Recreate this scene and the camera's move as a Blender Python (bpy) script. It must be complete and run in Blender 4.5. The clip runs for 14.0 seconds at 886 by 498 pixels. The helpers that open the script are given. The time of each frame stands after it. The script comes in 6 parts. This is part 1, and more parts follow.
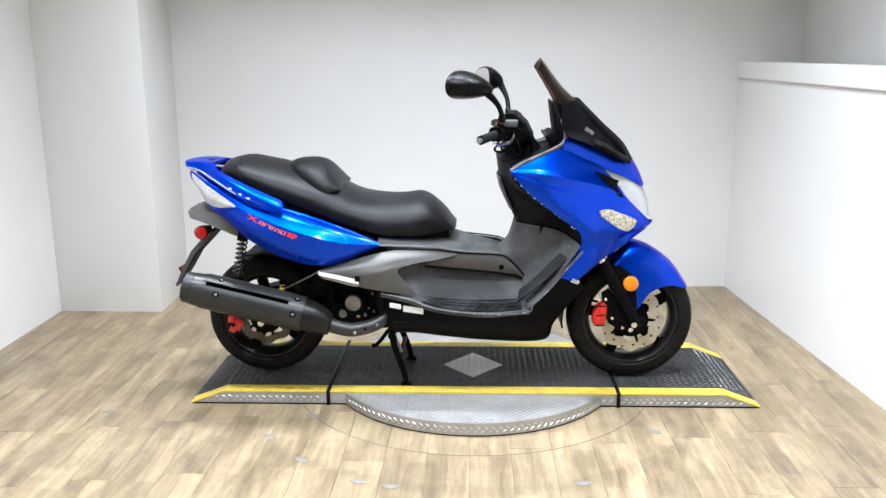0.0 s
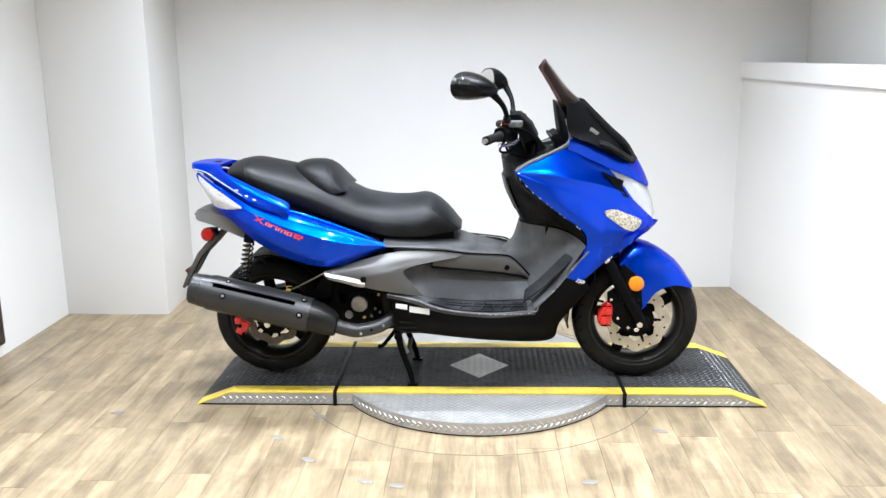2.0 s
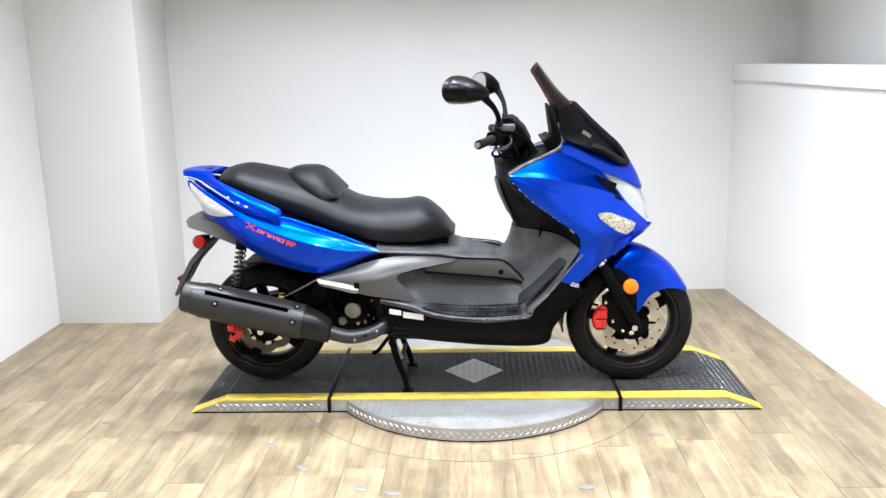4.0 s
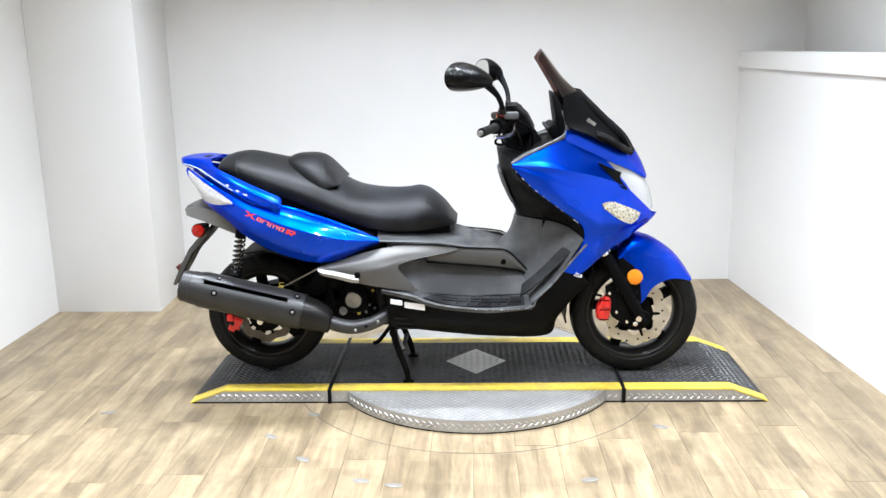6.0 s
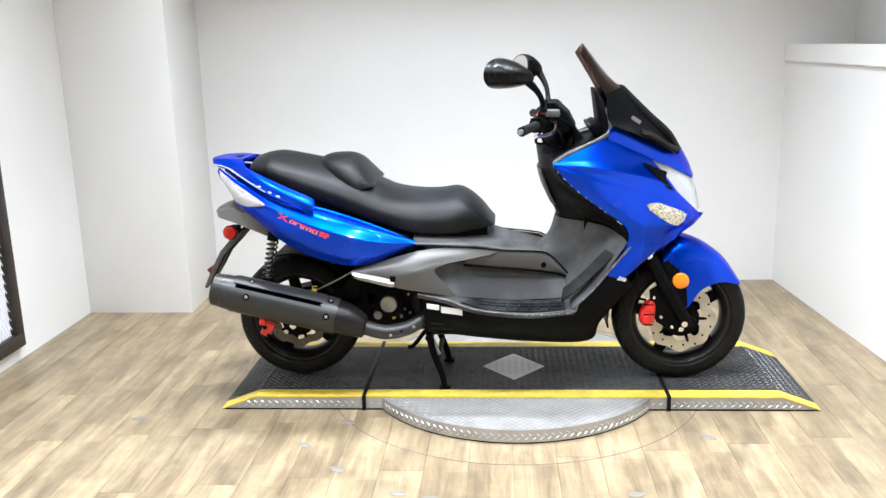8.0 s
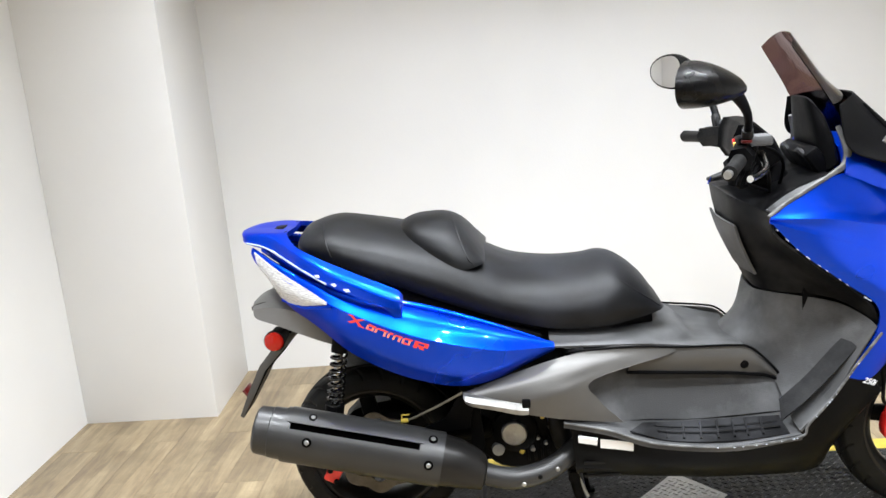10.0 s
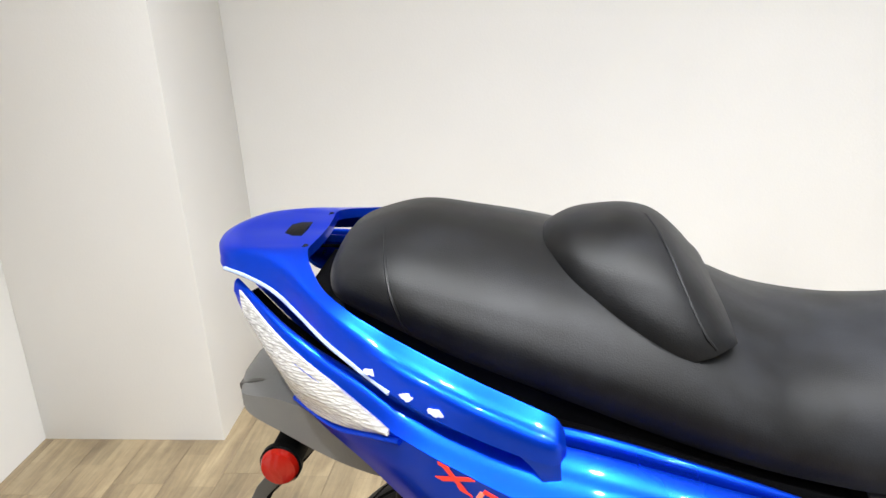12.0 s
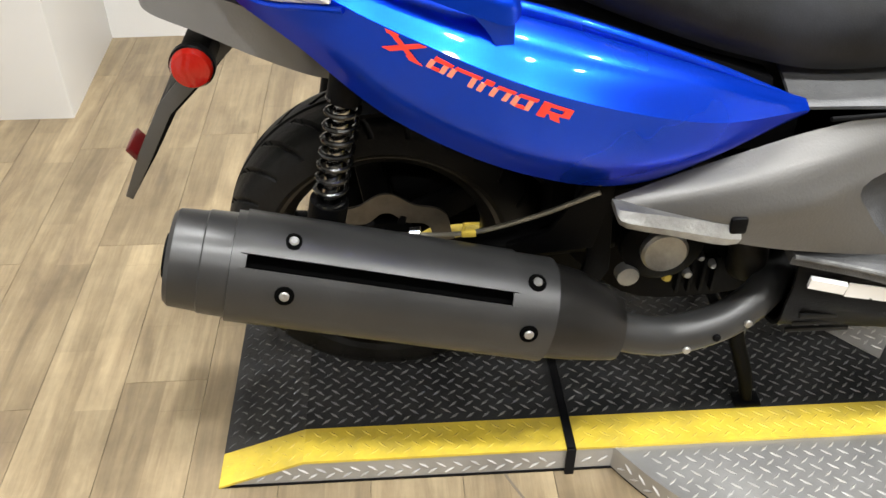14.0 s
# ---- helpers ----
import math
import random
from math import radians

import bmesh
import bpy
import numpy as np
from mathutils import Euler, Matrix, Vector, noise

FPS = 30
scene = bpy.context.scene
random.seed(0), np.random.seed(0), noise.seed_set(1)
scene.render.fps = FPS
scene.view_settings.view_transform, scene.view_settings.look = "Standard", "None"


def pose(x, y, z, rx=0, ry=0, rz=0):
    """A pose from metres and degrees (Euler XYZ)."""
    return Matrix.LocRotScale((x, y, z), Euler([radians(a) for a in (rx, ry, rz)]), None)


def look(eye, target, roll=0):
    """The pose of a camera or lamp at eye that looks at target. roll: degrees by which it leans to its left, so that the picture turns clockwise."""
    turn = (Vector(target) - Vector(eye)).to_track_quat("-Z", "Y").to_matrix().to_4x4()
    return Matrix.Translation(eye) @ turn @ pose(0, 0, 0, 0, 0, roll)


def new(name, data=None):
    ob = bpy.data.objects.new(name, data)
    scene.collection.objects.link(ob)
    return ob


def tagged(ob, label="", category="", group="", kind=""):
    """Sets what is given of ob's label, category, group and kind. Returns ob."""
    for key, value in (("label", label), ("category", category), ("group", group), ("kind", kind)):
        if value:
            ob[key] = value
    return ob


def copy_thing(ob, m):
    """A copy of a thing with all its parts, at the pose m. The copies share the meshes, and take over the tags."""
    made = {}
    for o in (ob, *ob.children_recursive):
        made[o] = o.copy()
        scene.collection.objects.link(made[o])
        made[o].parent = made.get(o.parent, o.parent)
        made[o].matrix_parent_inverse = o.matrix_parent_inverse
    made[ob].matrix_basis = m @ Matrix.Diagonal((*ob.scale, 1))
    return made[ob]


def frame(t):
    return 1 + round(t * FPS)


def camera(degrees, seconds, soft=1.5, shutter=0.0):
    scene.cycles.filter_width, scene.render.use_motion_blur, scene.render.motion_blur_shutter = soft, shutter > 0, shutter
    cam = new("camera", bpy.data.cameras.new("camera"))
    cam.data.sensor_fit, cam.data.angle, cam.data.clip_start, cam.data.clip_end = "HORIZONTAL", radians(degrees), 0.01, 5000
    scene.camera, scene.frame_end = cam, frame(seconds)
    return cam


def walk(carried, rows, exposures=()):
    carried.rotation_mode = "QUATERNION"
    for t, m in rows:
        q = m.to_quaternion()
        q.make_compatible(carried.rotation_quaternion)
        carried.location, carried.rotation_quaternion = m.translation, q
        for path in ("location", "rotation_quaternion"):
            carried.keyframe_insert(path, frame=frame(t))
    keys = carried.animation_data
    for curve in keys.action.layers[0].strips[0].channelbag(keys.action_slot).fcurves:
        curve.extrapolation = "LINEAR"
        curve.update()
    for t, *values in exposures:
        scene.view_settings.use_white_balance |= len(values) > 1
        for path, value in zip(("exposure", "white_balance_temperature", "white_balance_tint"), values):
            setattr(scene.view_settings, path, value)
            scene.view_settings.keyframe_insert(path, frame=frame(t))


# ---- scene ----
cam = camera(54.0, 14.0)
PATH = [
    (0, (0.0, -3.662, 1.433), (-0.069, -1.715, 0.984), -0.3),
    (0.5, (-0.001, -3.663, 1.425), (-0.073, -1.714, 0.98), -0.4),
    (1, (-0.007, -3.665, 1.425), (-0.08, -1.716, 0.983), -0.5),
    (1.5, (-0.013, -3.672, 1.425), (-0.08, -1.723, 0.98), -0.5),
    (2, (-0.005, -3.675, 1.424), (-0.084, -1.726, 0.983), -0.6),
    (2.5, (0.002, -3.669, 1.423), (-0.069, -1.718, 0.988), -1.2),
    (3, (0.002, -3.661, 1.434), (-0.063, -1.711, 0.993), -1.1),
    (3.2, (-0.001, -3.667, 1.421), (-0.067, -1.714, 0.997), -1.2),
    (5.5, (-0.002, -3.624, 1.42), (-0.069, -1.677, 0.968), -1.0),
    (6, (-0.006, -3.614, 1.416), (-0.075, -1.668, 0.959), -1.0),
    (6.5, (-0.002, -3.6, 1.42), (-0.074, -1.656, 0.955), -0.8),
    (7, (-0.003, -3.597, 1.419), (-0.08, -1.653, 0.955), -0.6),
    (7.2, (-0.005, -3.595, 1.415), (-0.079, -1.651, 0.951), -0.7),
    (9.3, (-0.272, -2.917, 1.435), (-0.55, -0.993, 0.964), -3.4),
    (9.5, (-0.336, -2.776, 1.416), (-0.596, -0.844, 0.968), -4.0),
    (9.8, (-0.438, -2.58, 1.45), (-0.631, -0.624, 1.084), -4.5),
    (10, (-0.466, -2.41, 1.421), (-0.617, -0.465, 0.98), -5.1),
    (10.2, (-0.489, -2.233, 1.394), (-0.737, -0.297, 0.962), -4.1),
    (10.5, (-0.548, -1.977, 1.408), (-0.836, -0.052, 0.95), -4.8),
    (10.7, (-0.609, -1.837, 1.4), (-0.81, 0.106, 0.97), -5.5),
    (11, (-0.679, -1.636, 1.411), (-0.723, 0.305, 0.931), -5.1),
    (11.2, (-0.703, -1.519, 1.396), (-0.725, 0.418, 0.897), -4.6),
    (11.5, (-0.693, -1.311, 1.391), (-0.935, 0.606, 0.876), -6.5),
    (11.7, (-0.713, -1.209, 1.428), (-0.983, 0.667, 0.791), -3.1),
    (12, (-0.727, -1.184, 1.343), (-1.004, 0.684, 0.682), -4.4),
    (12.2, (-0.745, -1.184, 1.327), (-0.967, 0.638, 0.532), -4.1),
    (12.5, (-0.782, -1.197, 1.306), (-0.913, 0.576, 0.39), -4.4),
    (13, (-0.84, -1.223, 1.252), (-0.833, 0.471, 0.19), -2.8),
    (13.5, (-0.864, -1.23, 1.2), (-0.797, 0.382, 0.018), -0.6),
    (14, (-0.866, -1.23, 1.18), (-0.761, 0.353, -0.038), 0.1),
]
EXPOSURES = [(0.0, -0.22, 6150, 10), (0.6, -0.05, 6150, 10), (7.2, -0.05, 6200, 10), (10.0, -0.05, 6500, 10), (11.2, -0.12, 6600, 10), (12.5, -0.25, 6900, 10), (13.0, -0.32, 6950, 10), (14.0, -0.18, 7000, 10)]
walk(cam, [(t, look(eye, target, roll)) for t, eye, target, roll in PATH], EXPOSURES)

# ---- light ----
world = bpy.data.worlds.new("room_air")
scene.world = world
world.use_nodes = True
world.node_tree.nodes["Background"].inputs[0].default_value = (0.9, 0.95, 1.0, 1)
world.node_tree.nodes["Background"].inputs[1].default_value = 0.05
CEILING = 2.75
LAMP_PLACES = [(x, y) for y in (-2.7, -1.3, 0.0) for x in (-1.2, -0.5, 0.2, 0.85)]
LAMP_WATTS = 23.0
for lx, ly in LAMP_PLACES:
    data = bpy.data.lights.new("downlight", "AREA")
    data.shape, data.size, data.energy, data.color = "DISK", 0.11, LAMP_WATTS, (0.89, 0.94, 1.0)
    data.spread = radians(120)
    bulb = new("downlight_beam", data)
    bulb.matrix_world = look((lx, ly, CEILING - 0.03), (lx, ly, 0))
scene.view_settings.exposure = 0.0


# ---- materials ----
def material(name, color, rough=0.5, metal=0.0, coat=0.0, spec=0.5, vary=0.0, vary_scale=6.0, bump=0.0, bump_scale=60.0, dust=None, dust_scale=3.0, dust_amount=0.5, stretch=(1, 1, 1), random_shade=0.0, detail=4.0, coat_rough=0.06):
    """A principled surface with two scales of variation and a fine relief."""
    m = bpy.data.materials.new(name)
    m.use_nodes = True
    n, l = m.node_tree.nodes, m.node_tree.links
    p = n["Principled BSDF"]
    p.inputs["Roughness"].default_value = rough
    p.inputs["Metallic"].default_value = metal
    p.inputs["Specular IOR Level"].default_value = spec
    p.inputs["Coat Weight"].default_value = coat
    p.inputs["Coat Roughness"].default_value = coat_rough
    tc = n.new("ShaderNodeTexCoord")
    mp = n.new("ShaderNodeMapping")
    mp.inputs["Scale"].default_value = stretch
    l.new(tc.outputs["Object"], mp.inputs["Vector"])
    rgb = n.new("ShaderNodeRGB")
    rgb.outputs[0].default_value = (*color, 1)
    out = rgb.outputs[0]
    if vary:
        nz = n.new("ShaderNodeTexNoise")
        nz.inputs["Scale"].default_value, nz.inputs["Detail"].default_value = vary_scale, detail
        l.new(mp.outputs[0], nz.inputs["Vector"])
        mr = n.new("ShaderNodeMapRange")
        mr.inputs["From Min"].default_value, mr.inputs["From Max"].default_value = 0.3, 0.7
        mr.inputs["To Min"].default_value, mr.inputs["To Max"].default_value = 1 - vary, 1 + vary
        l.new(nz.outputs["Fac"], mr.inputs["Value"])
        hsv = n.new("ShaderNodeHueSaturation")
        l.new(out, hsv.inputs["Color"])
        l.new(mr.outputs[0], hsv.inputs["Value"])
        out = hsv.outputs[0]
        rr = n.new("ShaderNodeMapRange")
        rr.inputs["From Min"].default_value, rr.inputs["From Max"].default_value = 0.3, 0.7
        rr.inputs["To Min"].default_value, rr.inputs["To Max"].default_value = rough * 0.85, min(1, rough * 1.15)
        l.new(nz.outputs["Fac"], rr.inputs["Value"])
        l.new(rr.outputs[0], p.inputs["Roughness"])
    if random_shade:
        oi = n.new("ShaderNodeObjectInfo")
        mr = n.new("ShaderNodeMapRange")
        mr.inputs["To Min"].default_value, mr.inputs["To Max"].default_value = 1 - random_shade, 1 + random_shade
        l.new(oi.outputs["Random"], mr.inputs["Value"])
        hsv = n.new("ShaderNodeHueSaturation")
        l.new(out, hsv.inputs["Color"])
        l.new(mr.outputs[0], hsv.inputs["Value"])
        out = hsv.outputs[0]
    if dust:
        nz = n.new("ShaderNodeTexNoise")
        nz.inputs["Scale"].default_value, nz.inputs["Detail"].default_value, nz.inputs["Roughness"].default_value = dust_scale, 8, 0.65
        l.new(tc.outputs["Object"], nz.inputs["Vector"])
        cr = n.new("ShaderNodeMapRange")
        cr.inputs["From Min"].default_value, cr.inputs["From Max"].default_value = 0.42, 0.72
        cr.inputs["To Min"].default_value, cr.inputs["To Max"].default_value = 0, dust_amount
        l.new(nz.outputs["Fac"], cr.inputs["Value"])
        mx = n.new("ShaderNodeMix")
        mx.data_type = "RGBA"
        l.new(cr.outputs[0], mx.inputs[0])
        l.new(out, mx.inputs[6])
        mx.inputs[7].default_value = (*dust, 1)
        out = mx.outputs[2]
    l.new(out, p.inputs["Base Color"])
    if bump:
        nb = n.new("ShaderNodeTexNoise")
        nb.inputs["Scale"].default_value, nb.inputs["Detail"].default_value = bump_scale, 6
        l.new(mp.outputs[0], nb.inputs["Vector"])
        bp = n.new("ShaderNodeBump")
        bp.inputs["Strength"].default_value, bp.inputs["Distance"].default_value = bump, 0.004
        l.new(nb.outputs["Fac"], bp.inputs["Height"])
        l.new(bp.outputs[0], p.inputs["Normal"])
    return m


def wood_plank_material():
    """Printed vinyl oak: light tan boards with grey-brown streaks along their length and a few knots."""
    m = bpy.data.materials.new("oak_vinyl")
    m.use_nodes = True
    n, l = m.node_tree.nodes, m.node_tree.links
    p = n["Principled BSDF"]
    tc, oi = n.new("ShaderNodeTexCoord"), n.new("ShaderNodeObjectInfo")
    shift = n.new("ShaderNodeVectorMath")
    shift.operation = "MULTIPLY_ADD"
    l.new(oi.outputs["Random"], shift.inputs[0])
    shift.inputs[1].default_value = (37.0, 53.0, 11.0)
    l.new(tc.outputs["Object"], shift.inputs[2])

    def streak(scale, stretch, detail):
        mp = n.new("ShaderNodeMapping")
        mp.inputs["Scale"].default_value = stretch
        l.new(shift.outputs[0], mp.inputs["Vector"])
        nz = n.new("ShaderNodeTexNoise")
        nz.inputs["Scale"].default_value, nz.inputs["Detail"].default_value, nz.inputs["Roughness"].default_value = scale, detail, 0.6
        nz.inputs["Distortion"].default_value = 0.6
        l.new(mp.outputs[0], nz.inputs["Vector"])
        return nz.outputs["Fac"]

    broad, fine = streak(1.0, (16, 2.6, 1), 5), streak(1.0, (90, 5.0, 1), 6)
    ramp = n.new("ShaderNodeValToRGB")
    e = ramp.color_ramp.elements
    e[0].position, e[0].color = 0.30, (0.190, 0.142, 0.088, 1)
    e[1].position, e[1].color = 0.66, (0.362, 0.282, 0.172, 1)
    mid = ramp.color_ramp.elements.new(0.46)
    mid.color = (0.266, 0.201, 0.120, 1)
    l.new(broad, ramp.inputs[0])
    fr = n.new("ShaderNodeMapRange")
    fr.inputs["From Min"].default_value, fr.inputs["From Max"].default_value = 0.3, 0.7
    fr.inputs["To Min"].default_value, fr.inputs["To Max"].default_value = 0.82, 1.10
    l.new(fine, fr.inputs["Value"])
    tone = n.new("ShaderNodeMapRange")
    tone.inputs["To Min"].default_value, tone.inputs["To Max"].default_value = 0.90, 1.09
    l.new(oi.outputs["Random"], tone.inputs["Value"])
    mul = n.new("ShaderNodeMath")
    mul.operation = "MULTIPLY"
    l.new(fr.outputs[0], mul.inputs[0])
    l.new(tone.outputs[0], mul.inputs[1])
    vor = n.new("ShaderNodeTexVoronoi")
    vor.inputs["Scale"].default_value = 1.0
    mk = n.new("ShaderNodeMapping")
    mk.inputs["Scale"].default_value = (5.0, 2.2, 1)
    l.new(shift.outputs[0], mk.inputs["Vector"])
    l.new(mk.outputs[0], vor.inputs["Vector"])
    kn = n.new("ShaderNodeMapRange")
    kn.inputs["From Min"].default_value, kn.inputs["From Max"].default_value = 0.02, 0.09
    kn.inputs["To Min"].default_value, kn.inputs["To Max"].default_value = 0.62, 1.0
    l.new(vor.outputs["Distance"], kn.inputs["Value"])
    mul2 = n.new("ShaderNodeMath")
    mul2.operation = "MULTIPLY"
    l.new(mul.outputs[0], mul2.inputs[0])
    l.new(kn.outputs[0], mul2.inputs[1])
    mb = n.new("ShaderNodeMapping")
    mb.inputs["Rotation"].default_value = (0, 0, radians(90))
    l.new(tc.outputs["Object"], mb.inputs["Vector"])
    stave = n.new("ShaderNodeTexBrick")
    stave.offset = 0.37
    for key, value in (("Scale", 1.0), ("Mortar Size", 0.0012), ("Mortar Smooth", 1.0), ("Brick Width", 0.42), ("Row Height", 0.076), ("Color1", (0.86, 0.86, 0.86, 1)), ("Color2", (1.12, 1.12, 1.12, 1)), ("Mortar", (0.88, 0.88, 0.88, 1))):
        stave.inputs[key].default_value = value
    l.new(mb.outputs[0], stave.inputs["Vector"])
    mul3 = n.new("ShaderNodeMath")
    mul3.operation = "MULTIPLY"
    l.new(mul2.outputs[0], mul3.inputs[0])
    l.new(stave.outputs["Color"], mul3.inputs[1])
    mottle = n.new("ShaderNodeTexNoise")
    mottle.inputs["Scale"].default_value, mottle.inputs["Detail"].default_value, mottle.inputs["Roughness"].default_value = 11.0, 8, 0.7
    l.new(shift.outputs[0], mottle.inputs["Vector"])
    mo = n.new("ShaderNodeMapRange")
    mo.inputs["From Min"].default_value, mo.inputs["From Max"].default_value = 0.35, 0.65
    mo.inputs["To Min"].default_value, mo.inputs["To Max"].default_value = 0.88, 1.11
    l.new(mottle.outputs["Fac"], mo.inputs["Value"])
    mul4 = n.new("ShaderNodeMath")
    mul4.operation = "MULTIPLY"
    l.new(mul3.outputs[0], mul4.inputs[0])
    l.new(mo.outputs[0], mul4.inputs[1])
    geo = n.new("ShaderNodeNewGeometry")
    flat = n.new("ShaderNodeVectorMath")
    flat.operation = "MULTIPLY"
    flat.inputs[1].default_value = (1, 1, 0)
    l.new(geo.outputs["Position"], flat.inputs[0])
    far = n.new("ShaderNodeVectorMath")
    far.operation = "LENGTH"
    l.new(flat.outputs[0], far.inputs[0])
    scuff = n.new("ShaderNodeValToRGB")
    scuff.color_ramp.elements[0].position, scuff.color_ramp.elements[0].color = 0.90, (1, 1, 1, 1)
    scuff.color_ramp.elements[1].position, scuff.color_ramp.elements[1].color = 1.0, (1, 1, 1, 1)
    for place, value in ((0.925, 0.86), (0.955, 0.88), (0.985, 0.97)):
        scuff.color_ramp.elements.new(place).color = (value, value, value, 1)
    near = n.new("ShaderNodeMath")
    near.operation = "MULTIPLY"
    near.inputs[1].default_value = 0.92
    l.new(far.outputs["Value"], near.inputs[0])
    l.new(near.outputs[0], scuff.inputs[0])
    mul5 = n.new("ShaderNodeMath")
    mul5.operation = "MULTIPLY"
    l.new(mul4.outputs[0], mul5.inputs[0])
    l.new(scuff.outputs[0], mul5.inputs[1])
    mul2 = mul5
    hsv = n.new("ShaderNodeHueSaturation")
    l.new(ramp.outputs[0], hsv.inputs["Color"])
    l.new(mul2.outputs[0], hsv.inputs["Value"])
    l.new(hsv.outputs[0], p.inputs["Base Color"])
    p.inputs["Roughness"].default_value = 0.38
    bp = n.new("ShaderNodeBump")
    bp.inputs["Strength"].default_value, bp.inputs["Distance"].default_value = 0.25, 0.002
    l.new(fine, bp.inputs["Height"])
    l.new(bp.outputs[0], p.inputs["Normal"])
    return m


WALL = material("white_wall_paint", (0.80, 0.795, 0.78), 0.55, vary=0.025, vary_scale=1.6, bump=0.12, bump_scale=140)
CEILING_PAINT = material("white_ceiling_paint", (0.82, 0.82, 0.80), 0.8, vary=0.03, vary_scale=2, bump=0.2, bump_scale=90)
SUBFLOOR = material("dark_joint", (0.17, 0.13, 0.085), 0.8, vary=0.2)
OAK = wood_plank_material()
DECK = material("black_tread_paint", (0.018, 0.0182, 0.019), 0.48, spec=0.18, vary=0.3, vary_scale=9, bump=0.25, bump_scale=220, dust=(0.085, 0.083, 0.080), dust_scale=5, dust_amount=0.42)
YELLOW = material("yellow_safety_paint", (0.66, 0.49, 0.055), 0.45, vary=0.12, vary_scale=14, bump=0.15, bump_scale=150, dust=(0.16, 0.13, 0.07), dust_scale=16, dust_amount=0.4)
ALUMINIUM = material("aluminium_tread_plate", (0.42, 0.415, 0.405), 0.38, metal=0.6, vary=0.2, vary_scale=7, bump=0.1, bump_scale=260, dust=(0.26, 0.25, 0.24), dust_scale=6, dust_amount=0.35)
ALU_BAR = material("polished_tread_bar", (0.58, 0.575, 0.56), 0.36, metal=0.65, vary=0.15, vary_scale=20)
DECK_BAR = material("worn_tread_paint", (0.10, 0.101, 0.105), 0.30, metal=0.45, vary=0.3, vary_scale=30, dust=(0.18, 0.18, 0.18), dust_scale=20, dust_amount=0.5)
BLACK_STEEL = material("black_steel", (0.006, 0.006, 0.007), 0.5, spec=0.08, vary=0.2, vary_scale=20)


# ---- mesh tools ----
def mesh_of(name, verts, faces, smooth=True, angle=38.0):
    me = bpy.data.meshes.new(name)
    me.from_pydata([tuple(map(float, v)) for v in verts], [], faces)
    bm = bmesh.new()
    bm.from_mesh(me)
    bmesh.ops.recalc_face_normals(bm, faces=bm.faces)
    bm.to_mesh(me)
    bm.free()
    if smooth:
        me.shade_smooth()
        me.set_sharp_from_angle(angle=radians(angle))
    return me


def attach(ob, mat, parent, label=""):
    if mat:
        ob.data.materials.append(mat)
    if parent:
        ob.parent = parent
        ob.matrix_parent_inverse = Matrix.Translation(-parent.location)
    if label:
        ob["label"] = label
    return ob


def part(name, geo, mat, parent=None, label="", smooth=True, angle=38.0):
    """One mesh object out of a bmesh or (verts, faces), in world coordinates, under a thing or a part."""
    if isinstance(geo, bmesh.types.BMesh):
        bmesh.ops.recalc_face_normals(geo, faces=geo.faces)
        me = bpy.data.meshes.new(name)
        geo.to_mesh(me)
        geo.free()
        if smooth:
            me.shade_smooth()
            me.set_sharp_from_angle(angle=radians(angle))
    else:
        me = mesh_of(name, *geo, smooth=smooth, angle=angle)
    return attach(new(name, me), mat, parent, label)


def thing(name, place, label, category, group="", kind=""):
    e = new(name)
    e.location = place
    e.empty_display_size = 0.05
    return tagged(e, label, category, group, kind)


def spline(points, n):
    """n points along a Catmull-Rom curve through the given ones."""
    p = np.array(points, float)
    if len(p) == 2:
        return p[0] + (p[1] - p[0]) * np.linspace(0, 1, n)[:, None]
    q = np.vstack([2 * p[0] - p[1], p, 2 * p[-1] - p[-2]])
    out = []
    for s in np.linspace(0, len(p) - 1, n):
        i = min(int(s), len(p) - 2)
        t = s - i
        a, b, c, d = q[i], q[i + 1], q[i + 2], q[i + 3]
        out.append(0.5 * (2 * b + (c - a) * t + (2 * a - 5 * b + 4 * c - d) * t * t + (3 * b - a - 3 * c + d) * t ** 3))
    return np.array(out)


def box(lo, hi, bevel=0.0, segments=2):
    bm = bmesh.new()
    lo, hi = Vector(lo), Vector(hi)
    bmesh.ops.create_cube(bm, size=1, matrix=Matrix.Translation((lo + hi) / 2) @ Matrix.Diagonal((*(hi - lo), 1)))
    if bevel:
        bmesh.ops.bevel(bm, geom=bm.edges[:], offset=bevel, segments=segments, affect="EDGES", profile=0.5)
    return bm


def turned(bm, m):
    bmesh.ops.transform(bm, matrix=m, verts=bm.verts)
    return bm


def prism(outline, depth_lo, depth_hi, plane="xz", bevel=0.0, segments=2):
    """A plate: an outline in xz (thick along y) or xy (thick along z)."""
    bm = bmesh.new()
    place = (lambda a, b, d: (a, d, b)) if plane == "xz" else (lambda a, b, d: (a, b, d))
    low = [bm.verts.new(place(a, b, depth_lo)) for a, b in outline]
    high = [bm.verts.new(place(a, b, depth_hi)) for a, b in outline]
    k = len(outline)
    bm.faces.new(low)
    bm.faces.new(high[::-1])
    for i in range(k):
        bm.faces.new((low[i], high[i], high[(i + 1) % k], low[(i + 1) % k]))
    if bevel:
        bmesh.ops.bevel(bm, geom=bm.edges[:], offset=bevel, segments=segments, affect="EDGES", profile=0.5)
    return bm


